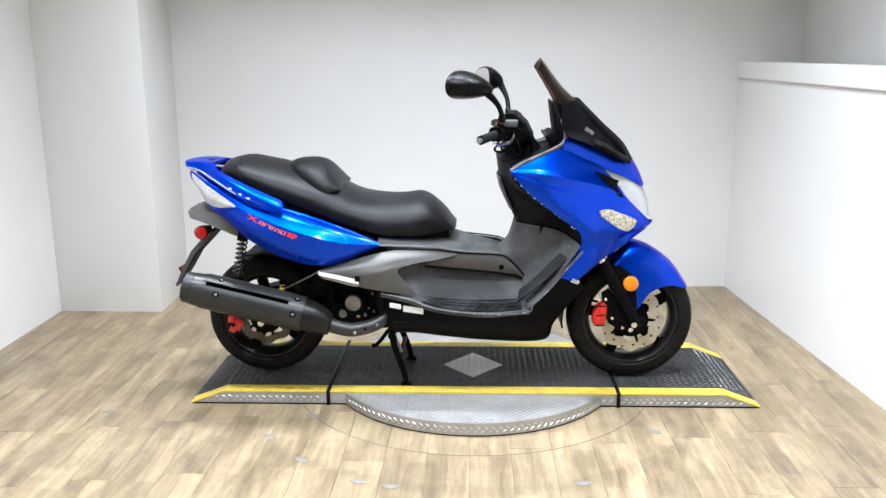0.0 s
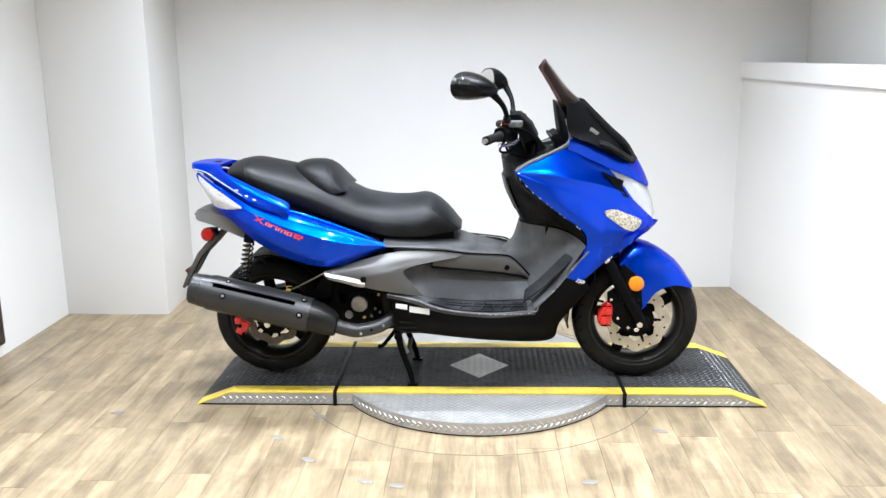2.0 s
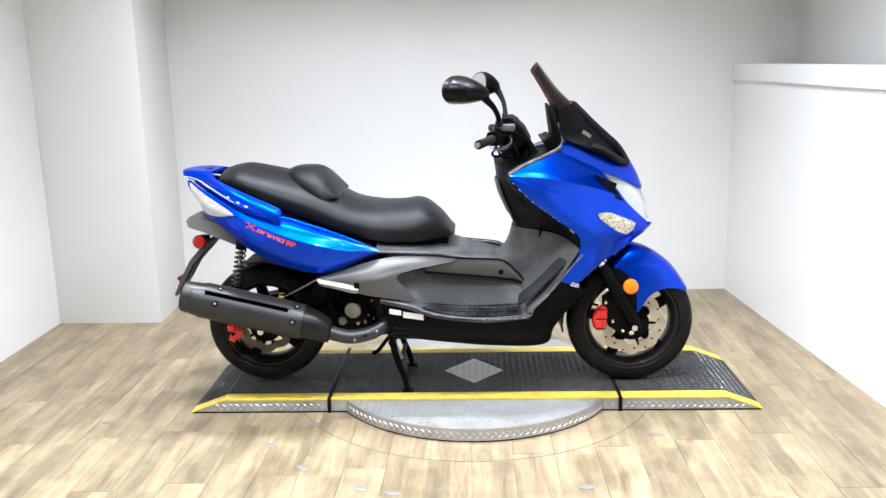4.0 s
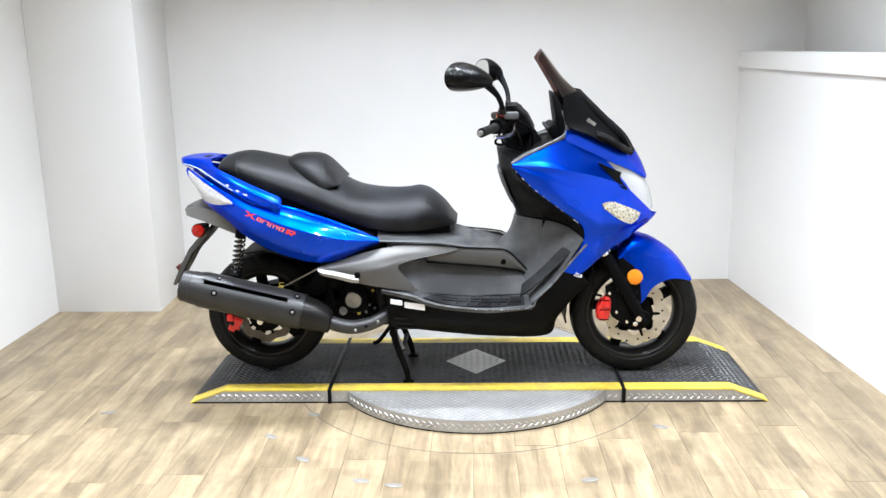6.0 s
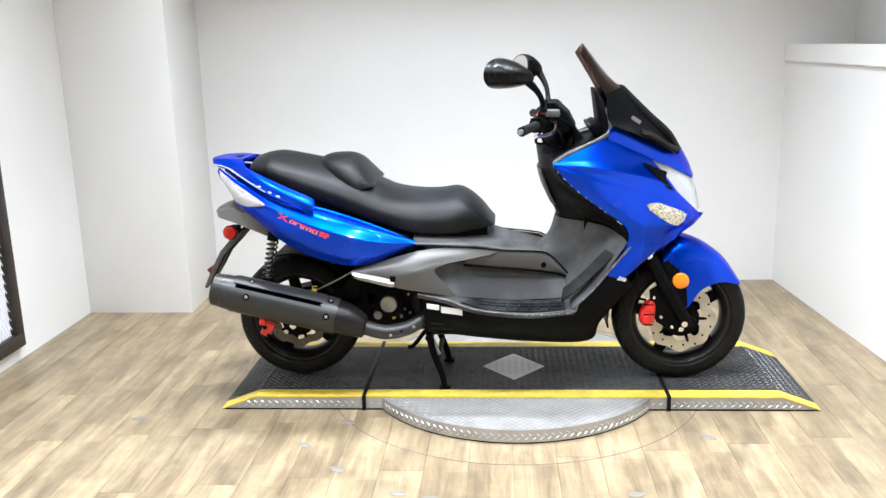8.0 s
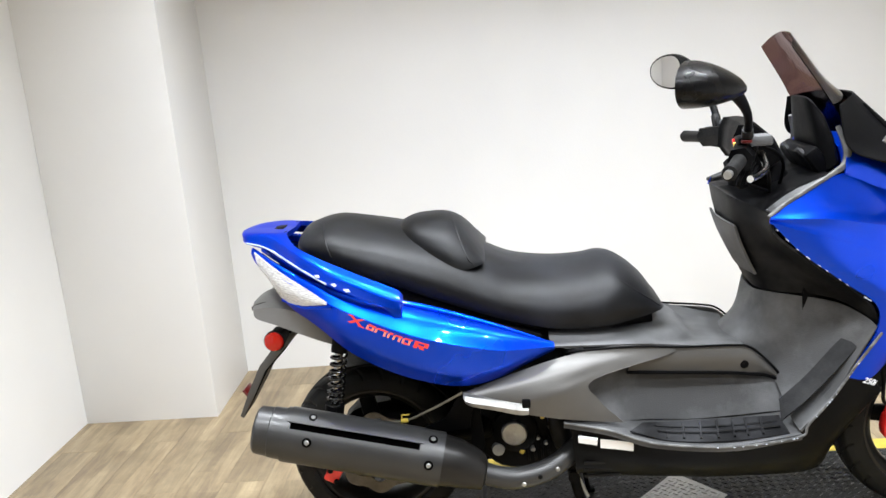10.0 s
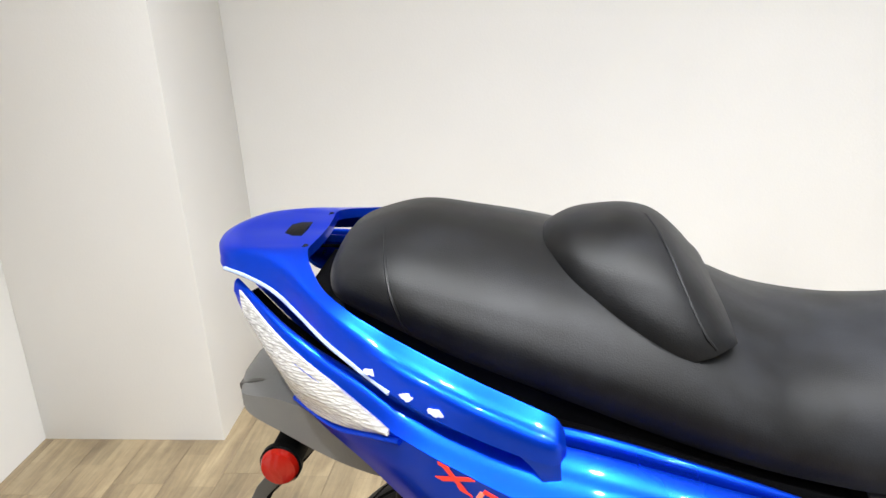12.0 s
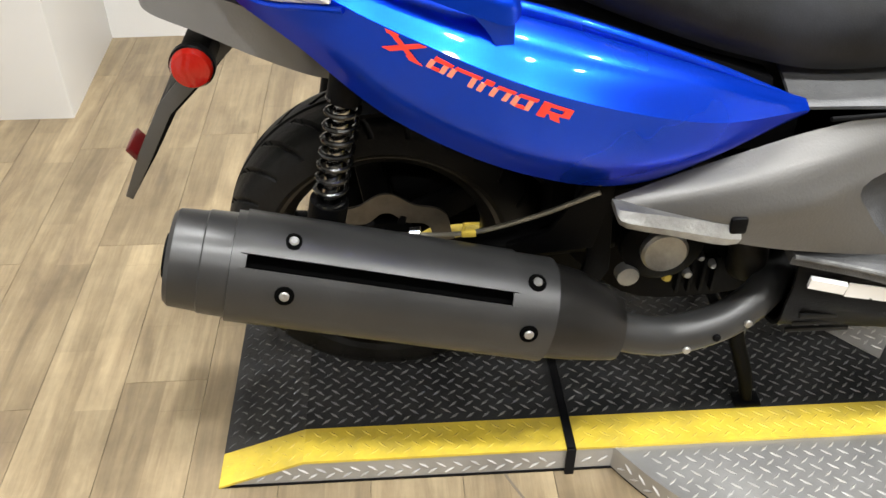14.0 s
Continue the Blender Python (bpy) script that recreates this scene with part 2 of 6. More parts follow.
def merged(*bms):
    """Several bmeshes of one part in one."""
    out = bms[0]
    for b in bms[1:]:
        me = bpy.data.meshes.new("join")
        b.to_mesh(me)
        b.free()
        out.from_mesh(me)
        bpy.data.meshes.remove(me)
    return out


def as_bmesh(geo):
    bm = bmesh.new()
    me = mesh_of("join", *geo)
    bm.from_mesh(me)
    bpy.data.meshes.remove(me)
    return bm


def tube(points, radius, sides=12, n=0, squash=1.0):
    """A round bar along a smooth curve; radius is one number or one for each given point."""
    n = n or (2 if len(points) == 2 else 6 * len(points))
    c = spline(points, n)
    r = np.full(n, radius, float) if np.isscalar(radius) else spline([[v] for v in radius], n)[:, 0]
    verts, faces = [], []
    t = np.gradient(c, axis=0)
    t /= np.linalg.norm(t, axis=1)[:, None]
    up = np.array([0, 0, 1.0]) if abs(t[0][2]) < 0.9 else np.array([0, 1.0, 0])
    a = np.cross(t[0], up)
    for i in range(n):
        a = a - t[i] * a.dot(t[i])
        a /= np.linalg.norm(a)
        b = np.cross(t[i], a)
        for k in range(sides):
            w = 2 * math.pi * k / sides
            verts.append(c[i] + r[i] * (math.cos(w) * a + squash * math.sin(w) * b))
    for i in range(n - 1):
        for k in range(sides):
            k2 = (k + 1) % sides
            faces.append((i * sides + k, i * sides + k2, (i + 1) * sides + k2, (i + 1) * sides + k))
    faces.append(tuple(range(sides))[::-1])
    faces.append(tuple((n - 1) * sides + k for k in range(sides)))
    return verts, faces


def lathe(profile, centre, axis="y", sides=48, closed=True):
    """A turned form: (radius, along) pairs round an axis through centre."""
    verts, faces, k = [], [], len(profile)
    for i in range(sides):
        w = 2 * math.pi * i / sides
        for r, d in profile:
            u, v = r * math.cos(w), r * math.sin(w)
            off = (u, d, v) if axis == "y" else (u, v, d) if axis == "z" else (d, u, v)
            verts.append(np.array(centre) + off)
    for i in range(sides):
        j = (i + 1) % sides
        for a in range(k if closed else k - 1):
            b = (a + 1) % k
            faces.append((i * k + a, i * k + b, j * k + b, j * k + a))
    return verts, faces


def sheet(rails, n=24, rows=0, thick=0.004, inward=None):
    """A shaped panel through rails (curves of a few points each), with real thickness."""
    rs = np.array([spline(r, n) for r in rails])
    rows = rows or 4 * (len(rails) - 1) + 1
    grid = np.array([spline(rs[:, i], rows) for i in range(n)]).transpose(1, 0, 2)
    du, dv = np.gradient(grid, axis=1), np.gradient(grid, axis=0)
    nor = np.cross(du, dv)
    nor /= np.linalg.norm(nor, axis=2)[:, :, None] + 1e-12
    if inward is not None:
        mid = grid.mean(axis=(0, 1))
        if nor.mean(axis=(0, 1)).dot(np.array(inward) - mid) < 0:
            nor = -nor
    back = grid + nor * thick
    verts = list(grid.reshape(-1, 3)) + list(back.reshape(-1, 3))
    o, faces = rows * n, []
    for r in range(rows - 1):
        for i in range(n - 1):
            q = (r * n + i, r * n + i + 1, (r + 1) * n + i + 1, (r + 1) * n + i)
            faces.append(q)
            faces.append(tuple(o + v for v in q[::-1]))
    rim = [i for i in range(n)] + [r * n + n - 1 for r in range(1, rows)] + [(rows - 1) * n + i for i in range(n - 2, -1, -1)] + [r * n for r in range(rows - 2, 0, -1)]
    for a, b in zip(rim, rim[1:] + rim[:1]):
        faces.append((a, b, o + b, o + a))
    return verts, faces


def loft(rings, n=0, caps=True):
    """A closed body through rings of equal counts; n > 0 smooths along its length."""
    g = np.array(rings, float)
    if n:
        g = np.array([spline(g[:, k], n) for k in range(g.shape[1])]).transpose(1, 0, 2)
    m, k = g.shape[:2]
    verts, faces = list(g.reshape(-1, 3)), []
    for i in range(m - 1):
        for a in range(k):
            b = (a + 1) % k
            faces.append((i * k + a, i * k + b, (i + 1) * k + b, (i + 1) * k + a))
    if caps:
        faces.append(tuple(range(k))[::-1])
        faces.append(tuple((m - 1) * k + a for a in range(k)))
    return verts, faces


def mirrored(geo, y0):
    verts, faces = geo
    return [(v[0], 2 * y0 - v[1], v[2]) for v in verts], [f[::-1] for f in faces]


# ---- the room ----
LEFT, RIGHT, BACK, FRONT, FLARE = -2.322, 1.543, 1.555, -6.2, 0.066
back_at = lambda x: BACK + (x - RIGHT) * 0.0172
wall = part("wall_back", prism([(LEFT - 0.5, back_at(LEFT - 0.5)), (RIGHT + 0.8, back_at(RIGHT + 0.8)), (RIGHT + 0.8, BACK + 0.18), (LEFT - 0.5, BACK + 0.18)], -0.05, CEILING, "xy"), WALL, smooth=False)
tagged(wall, "plain white painted wall behind the scooter", "wall", kind="structure")
wall = part("wall_left", box((LEFT - 0.12, FRONT, -0.05), (LEFT, BACK, CEILING)), WALL, smooth=False)
tagged(wall, "plain white painted side wall", "wall", kind="structure")
RIGHT_NEAR = RIGHT + (BACK - FRONT) * FLARE
wall = part("wall_right", prism([(RIGHT, BACK), (RIGHT_NEAR, FRONT), (RIGHT_NEAR + 0.14, FRONT), (RIGHT + 0.14, BACK)], -0.05, 1.262, "xy"), WALL, smooth=False)
tagged(wall, "white painted half-height partition wall with a ledge", "wall", kind="structure")
BEYOND = 0.36
wall = part("wall_right_upper", prism([(RIGHT + BEYOND, BACK + 0.02), (RIGHT_NEAR + BEYOND, FRONT), (RIGHT_NEAR + BEYOND + 0.12, FRONT), (RIGHT + BEYOND + 0.12, BACK + 0.02)], -0.05, CEILING, "xy"), WALL, smooth=False)
tagged(wall, "plain white painted wall beyond the half-height partition", "wall", kind="structure")
wall = part("wall_front", box((LEFT - 0.12, FRONT - 0.12, -0.05), (RIGHT_NEAR + BEYOND + 0.12, FRONT, CEILING)), WALL, smooth=False)
tagged(wall, "plain white painted wall closing the room", "wall", kind="structure")
pillar = part("pillar", prism([(LEFT, 0.966), (-1.744, 0.962), (-1.764, back_at(-1.764)), (LEFT, back_at(LEFT))], -0.02, CEILING, "xy", 0.004), WALL)
tagged(pillar, "square white painted pillar in the corner", "pillar", kind="structure")
ceiling = part("ceiling", box((LEFT - 0.12, FRONT - 0.12, CEILING), (RIGHT_NEAR + BEYOND + 0.12, BACK + 0.18, CEILING + 0.1)), CEILING_PAINT, smooth=False)
tagged(ceiling, "flat white ceiling with round downlights", "ceiling", kind="structure")
floor = part("floor", box((LEFT - 0.1, FRONT - 0.1, -0.08), (RIGHT_NEAR + BEYOND + 0.12, BACK + 0.1, -0.004)), SUBFLOOR, smooth=False)
tagged(floor, "light oak vinyl plank floor with worn grey-brown grain", "floor", kind="structure")

# ---- the display platform ----
DECK_Z, HALF, EDGE_X, TOP_X, JOINT = 0.058, 0.318, 1.172, 1.03, 0.595
PLATFORM_GROUP = "sections of the display platform"


def tread_bars(where, u_range, v_range, keep=None, pitch=0.028, length=0.022, width=0.0055, height=0.0022):
    """Raised lozenges of tread plate, turned this way and that; where(u, v, h) lays them on a surface."""
    verts, faces = [], []
    nu, nv = int((u_range[1] - u_range[0]) / pitch * 2), int((v_range[1] - v_range[0]) / pitch * 2)
    for i in range(1, nu):
        for j in range(1, nv):
            if (i + j) % 2:
                continue
            u, v = u_range[0] + i * pitch / 2, v_range[0] + j * pitch / 2
            if keep and not keep(u, v):
                continue
            w = radians(38 if i % 2 else -38) + random.uniform(-0.05, 0.05)
            c, s, o = math.cos(w), math.sin(w), len(verts)
            for a, b, h in ((-length / 2, 0, 0), (0, -width / 2, 0), (length / 2, 0, 0), (0, width / 2, 0), (-length * 0.3, 0, height), (length * 0.3, 0, height)):
                verts.append(where(u + a * c - b * s, v + a * s + b * c, h))
            faces += [(o, o + 1, o + 5, o + 4), (o + 1, o + 2, o + 5), (o + 2, o + 3, o + 5), (o + 3, o, o + 4, o + 5)]
    return verts, faces


def deck_height(x):
    a = abs(x)
    return DECK_Z if a < TOP_X else max(0.004, DECK_Z - (a - TOP_X) / (EDGE_X - TOP_X) * (DECK_Z - 0.004))


STRIPE = 0.068


def end_ramp(side):
    """An end section: deck, sloping end, yellow edges, tread-plate skirts."""
    ramp = thing("ramp_section", (side * 0.85, 0, 0), "black tread-plate ramp section with yellow edges and aluminium skirts", "ramp", PLATFORM_GROUP)
    xs = [side * v for v in (JOINT + 0.006, TOP_X, EDGE_X)]
    for name, y0, y1, mat in (("deck", -HALF + STRIPE, HALF - STRIPE, DECK), ("edge_stripe", -HALF, -HALF + STRIPE, YELLOW), ("edge_stripe", HALF - STRIPE, HALF, YELLOW)):
        outline = [(xs[0], DECK_Z - 0.005), (xs[0], DECK_Z), (xs[1], DECK_Z), (xs[2], 0.005), (xs[2], 0.0), (xs[1], DECK_Z - 0.006)]
        part(name, prism(outline, y0, y1), mat, ramp, smooth=False)
    for y in (-HALF + 0.002, HALF - 0.006):
        skirt = part("skirt", prism([(xs[0], 0.006), (xs[0], DECK_Z - 0.005), (xs[1], DECK_Z - 0.006), (xs[2] - side * 0.016, 0.006)], y, y + 0.004), ALUMINIUM, ramp, "bright aluminium tread plate", smooth=False)
        if y < 0:
            face = y - 0.0002
            bars = part("raised_pattern", tread_bars(lambda u, v, h: (u, face - h, v), sorted((xs[0], xs[2])), (0.004, DECK_Z - 0.004), lambda u, v: v < deck_height(u) - 0.012, 0.028), ALU_BAR, skirt)
            bars["kind"] = "stuff"
        # black strip painted as the shadow line at the foot of the skirt
        part("base_shadow_strip", prism([(xs[0], 0.0), (xs[0], 0.006), (xs[2] - side * 0.016, 0.006), (xs[2] - side * 0.002, 0.0)], y - 0.001, y + 0.006), BLACK_STEEL, ramp, smooth=False)
    lo, hi = sorted((xs[0], xs[2]))
    bars = part("deck_tread", tread_bars(lambda u, v, h: (u, v, deck_height(u) + h - 0.0002), (lo, hi), (-HALF + STRIPE, HALF - STRIPE), lambda u, v: v < HALF - STRIPE - 0.01, 0.027), DECK_BAR, ramp)
    bars["kind"] = "stuff"
    bars = part("stripe_tread", tread_bars(lambda u, v, h: (u, v, deck_height(u) + h * 0.7 - 0.0002), (lo, hi), (-HALF, -HALF + STRIPE), None, 0.027), YELLOW, ramp)
    bars["kind"] = "stuff"
    return ramp


end_ramp(-1)
end_ramp(1)
turntable = thing("turntable", (0, 0, 0), "round aluminium tread-plate turntable crossed by a black deck with yellow edges", "turntable", PLATFORM_GROUP)
DISC_R, DISC_Z = 0.612, DECK_Z - 0.006
part("disc", lathe([(0.0, 0.012), (DISC_R - 0.004, 0.012), (DISC_R - 0.004, DISC_Z - 0.002), (DISC_R - 0.006, DISC_Z), (0.0, DISC_Z)], (0, 0, 0), "z", 96), ALUMINIUM, turntable, angle=30)
rim = part("rim_skirt", lathe([(DISC_R, 0.006), (DISC_R, DISC_Z + 0.002), (DISC_R - 0.004, DISC_Z + 0.002), (DISC_R - 0.004, 0.006)], (0, 0, 0), "z", 96), ALUMINIUM, turntable, "curved aluminium tread-plate skirt", angle=30)
# black ring standing in for the shadow under the rim
part("base_shadow_strip", lathe([(DISC_R - 0.002, 0.0), (DISC_R - 0.002, 0.006), (DISC_R - 0.02, 0.006), (DISC_R - 0.02, 0.0)], (0, 0, 0), "z", 96), BLACK_STEEL, turntable)
bars = part("rim_pattern", tread_bars(lambda u, v, h: ((DISC_R + h) * math.sin(u / DISC_R), -(DISC_R + h) * math.cos(u / DISC_R), v), (-0.62, 0.62), (0.006, DISC_Z), lambda u, v: True, 0.028), ALU_BAR, turntable)
bars["kind"] = "stuff"
bars = part("disc_tread", tread_bars(lambda u, v, h: (u, v, DISC_Z + h - 0.0002), (-0.6, 0.6), (-0.6, 0.6), lambda u, v: u * u + v * v < 0.355 and v < -HALF - 0.012, 0.028), ALU_BAR, turntable)
bars["kind"] = "stuff"
JX = JOINT - 0.006
for name, y0, y1, mat in (("deck", -HALF + STRIPE, HALF - STRIPE, DECK), ("edge_stripe", -HALF, -HALF + STRIPE, YELLOW), ("edge_stripe", HALF - STRIPE, HALF, YELLOW)):
    part(name, box((-JX, y0, DECK_Z - 0.005), (JX, y1, DECK_Z)), mat, turntable, smooth=False)
for y in (-HALF + 0.002, HALF - 0.006):
    for s in (-1, 1):
        a, b = sorted((s * 0.515, s * JX))
        part("skirt", box((a, y, 0.006), (b, y + 0.004, DECK_Z - 0.005)), ALUMINIUM, turntable, smooth=False)
        # same black shadow strip under the short skirts
        part("base_shadow_strip", box((a, y - 0.001, 0.0), (b, y + 0.006, 0.006)), BLACK_STEEL, turntable, smooth=False)
for a, b in ((-JX, -0.515), (0.515, JX)):
    bars = part("skirt_tread", tread_bars(lambda u, v, h: (u, -HALF + 0.0022 - h, v), (a + 0.008, b - 0.008), (0.012, DECK_Z - 0.010), None, 0.028), ALU_BAR, turntable)
    bars["kind"] = "stuff"
bars = part("deck_tread", tread_bars(lambda u, v, h: (u, v, DECK_Z + h - 0.0002), (-JX, JX), (-HALF + STRIPE, HALF - STRIPE), lambda u, v: abs(u) / 0.142 + abs(v) / 0.165 > 1 and v < HALF - STRIPE - 0.01, 0.027), DECK_BAR, turntable)
bars["kind"] = "stuff"
bars = part("stripe_tread", tread_bars(lambda u, v, h: (u, v, DECK_Z + h * 0.7 - 0.0002), (-JX, JX), (-HALF, -HALF + STRIPE), None, 0.027), YELLOW, turntable)
bars["kind"] = "stuff"
part("diamond_plate", prism([(-0.13, 0.003), (0.002, -0.15), (0.132, 0.003), (0.002, 0.157)], DECK_Z + 0.0004, DECK_Z + 0.0016, "xy"), ALUMINIUM, turntable, "bare aluminium diamond left unpainted in the deck", smooth=False)
bars = part("diamond_tread", tread_bars(lambda u, v, h: (u, v, DECK_Z + 0.0014 + h), (-0.13, 0.13), (-0.15, 0.15), lambda u, v: abs(u) / 0.12 + abs(v) / 0.14 < 1, 0.028), ALU_BAR, turntable)
bars["kind"] = "stuff"
for s in (-1, 1):
    strap = thing("joint_strap", (s * JOINT, 0, DECK_Z), "thin black steel strap over the joint of the platform", "strap", "joint straps")
    part("bar", box((s * JOINT - 0.0075, -HALF - 0.006, DECK_Z + 0.0003), (s * JOINT + 0.0075, HALF, DECK_Z + 0.0045), 0.0015), BLACK_STEEL, strap)
    part("hook", box((s * JOINT - 0.0075, -HALF - 0.0075, 0.0), (s * JOINT + 0.0075, -HALF - 0.0005, DECK_Z + 0.0045), 0.0015), BLACK_STEEL, strap)

# ---- ring cut and caps in the floor ----
CUT = material("dark_cut_line", (0.16, 0.13, 0.10), 0.8, vary=0.2)
ring = part("floor_cut_ring", lathe([(0.772, 0.0), (0.772, 0.0006), (0.768, 0.0006), (0.768, 0.0)], (0, 0, 0), "z", 128), CUT)
tagged(ring, "thin dark circular cut in the vinyl floor round the turntable", "floor cut", kind="structure")
CAP = material("grey_floor_cap", (0.20, 0.185, 0.16), 0.5, vary=0.15, vary_scale=30)
first = None
for cx, cy, turn in ((-0.768, -0.629, 40), (-0.614, -0.813, 30), (-0.388, -0.969, 15), (-0.276, -0.999, 8), (0.376, -0.962, -10), (-0.64, -0.431, 20), (0.694, -0.549, 25), (-1.477, -0.406, -15)):
    if first is None:
        verts, faces = lathe([(0.0, 0.0), (0.030, 0.0), (0.030, 0.0012), (0.026, 0.0022), (0.0, 0.0024)], (0, 0, 0), "z", 24)
        first = part("floor_cap", ([(v[0], v[1] * 0.5, v[2]) for v in verts], faces), CAP)
        tagged(first, "small oval grey cap let into the vinyl floor", "floor cap", "caps in the floor")
        first.matrix_world = pose(cx, cy, 0, 0, 0, -turn)
    else:
        copy_thing(first, pose(cx, cy, 0, 0, 0, -turn))

# ---- the ledge along the side wall ----
along = lambda y: RIGHT + (BACK - y) * FLARE
LEDGE = prism([(along(BACK) - 0.012, BACK), (along(FRONT) - 0.012, FRONT), (along(FRONT) + 0.16, FRONT), (along(BACK) + 0.16, BACK)], 1.262, 1.352, "xy")
ledge = part("trim", LEDGE, WALL, smooth=False)
tagged(ledge, "white painted ledge running along the side wall", "wall ledge", kind="structure")

# ---- wire panel on the side wall ----
FRAME = material("dark_bronze_frame", (0.035, 0.028, 0.024), 0.4, metal=0.4, vary=0.4, vary_scale=9)
WIRE = material("white_coated_wire", (0.78, 0.79, 0.82), 0.4, vary=0.05)
PANEL_BACK = material("white_panel_backing", (0.82, 0.83, 0.85), 0.6, vary=0.03)
mesh_panel = thing("mesh_panel", (LEFT + 0.02, -0.3, 0.05), "white wire mesh panel in a dark bronze frame", "mesh panel")
PX, P0, P1, Z0, Z1, BAR = LEFT + 0.004, -1.05, 0.242, 0.075, 1.362, 0.066
for lo, hi in (((PX, P0, Z0), (PX + 0.035, P1, Z0 + BAR)), ((PX, P0, Z1 - BAR), (PX + 0.035, P1, Z1)), ((PX, P1 - BAR, Z0 + BAR), (PX + 0.035, P1, Z1 - BAR)), ((PX, P0, Z0 + BAR), (PX + 0.035, P0 + BAR, Z1 - BAR))):
    part("frame_bar", box(lo, hi, 0.004), FRAME, mesh_panel, "worn dark bronze frame bar")
part("backing", box((PX, P0 + BAR, Z0 + BAR), (PX + 0.006, P1 - BAR, Z1 - BAR)), PANEL_BACK, mesh_panel, smooth=False)
bm = bmesh.new()
step = 0.024
for k in range(-60, 110):
    for sgn in (1, -1):
        y, z = P0 + BAR, Z0 + BAR
        y1, z1 = P1 - BAR, Z1 - BAR
        c = k * step
        if sgn == 1:
            a = max(0.0, c - (z1 - z) * 0.55)
            b = min(y1 - y, c)
        else:
            a = max(0.0, c - 0.4)
            b = min(y1 - y, c - 0.4 + (z1 - z) * 0.55)
        if b - a < 0.01:
            continue
        za, zb = ((c - a) / 0.55, (c - b) / 0.55) if sgn == 1 else ((a - c + 0.4) / 0.55, (b - c + 0.4) / 0.55)
        p, q, w, d = Vector((PX + 0.012 + 0.003 * sgn, y + a, z + za)), Vector((PX + 0.012 + 0.003 * sgn, y + b, z + zb)), 0.0016, 0.0016
        vs = [bm.verts.new(e + o) for e in (p, q) for o in (Vector((d, 0, w)), Vector((d, 0, -w)), Vector((-d, 0, -w)), Vector((-d, 0, w)))]
        for i in range(4):
            bm.faces.new((vs[i], vs[(i + 1) % 4], vs[4 + (i + 1) % 4], vs[4 + i]))
wires = part("wire_mesh", bm, WIRE, mesh_panel, "fine white diamond wire mesh", smooth=False)
wires["kind"] = "stuff"

# ---- ceiling lamps ----
LAMP_RING = material("white_lamp_ring", (0.8, 0.8, 0.8), 0.4, vary=0.02)
LENS = bpy.data.materials.new("lamp_lens")
LENS.use_nodes = True
LENS.node_tree.nodes["Principled BSDF"].inputs["Emission Color"].default_value = (1, 0.96, 0.9, 1)
LENS.node_tree.nodes["Principled BSDF"].inputs["Emission Strength"].default_value = 3.0
lamp = None
for lx, ly in LAMP_PLACES:
    if lamp is None:
        lamp = thing("ceiling_light", (0, 0, CEILING), "round white recessed ceiling downlight, switched on", "ceiling light", "downlights in the ceiling")
        part("trim_ring", lathe([(0.085, 0.0), (0.11, 0.0), (0.108, -0.008), (0.09, -0.012)], (0, 0, CEILING), "z", 32), LAMP_RING, lamp)
        part("diffuser", lathe([(0.0, -0.004), (0.085, -0.004), (0.085, -0.001), (0.0, -0.001)], (0, 0, CEILING), "z", 32), LENS, lamp)
        lamp.location = (lx, ly, CEILING)
    else:
        copy_thing(lamp, pose(lx, ly, CEILING))

# ---- the scooter ----
CY = -0.08
BLUE = material("blue_metallic_paint", (0.0005, 0.047, 0.60), 0.30, metal=0.82, coat=0.35, coat_rough=0.02, spec=0.3, vary=0.012, vary_scale=2)
BLUE.node_tree.nodes["Principled BSDF"].inputs["Specular Tint"].default_value = (0.05, 0.22, 1.0, 1)
SEAT = material("black_seat_vinyl", (0.0034, 0.0035, 0.0039), 0.44, spec=0.18, vary=0.15, vary_scale=5, bump=0.12, bump_scale=480, dust=(0.026, 0.028, 0.034), dust_scale=4.0, dust_amount=0.55)
GREY = material("grey_satin_plastic", (0.072, 0.069, 0.065), 0.40, metal=0.3, vary=0.08, vary_scale=8, bump=0.1, bump_scale=300)
DARK = material("dusty_dark_plastic", (0.048, 0.0483, 0.049), 0.55, spec=0.2, vary=0.12, vary_scale=7, bump=0.3, bump_scale=350, dust=(0.175, 0.176, 0.180), dust_scale=2.6, dust_amount=0.75)
GUARD = material("pale_grey_plastic", (0.165, 0.164, 0.162), 0.42, vary=0.1, vary_scale=8, bump=0.15, bump_scale=300)
REAR_DISC = material("dull_brown_disc", (0.085, 0.072, 0.058), 0.5, metal=0.5, vary=0.35, vary_scale=20, dust=(0.17, 0.16, 0.14), dust_scale=60, dust_amount=0.3)
SHIELD = material("black_shield_plastic", (0.005, 0.005, 0.0055), 0.5, spec=0.08, vary=0.2, vary_scale=7, bump=0.3, bump_scale=350, dust=(0.060, 0.060, 0.060), dust_scale=5, dust_amount=0.5)
GLOSS_BLACK = material("gloss_black_plastic", (0.002, 0.002, 0.0022), 0.26, spec=0.13, vary=0.2, vary_scale=9, bump=0.15, bump_scale=300, dust=(0.007, 0.007, 0.007), dust_scale=6, dust_amount=0.25)
TRIM_DUST = material("scuffed_grey_trim", (0.045, 0.045, 0.045), 0.6, vary=0.25, vary_scale=18, dust=(0.22, 0.22, 0.21), dust_scale=28, dust_amount=0.6)
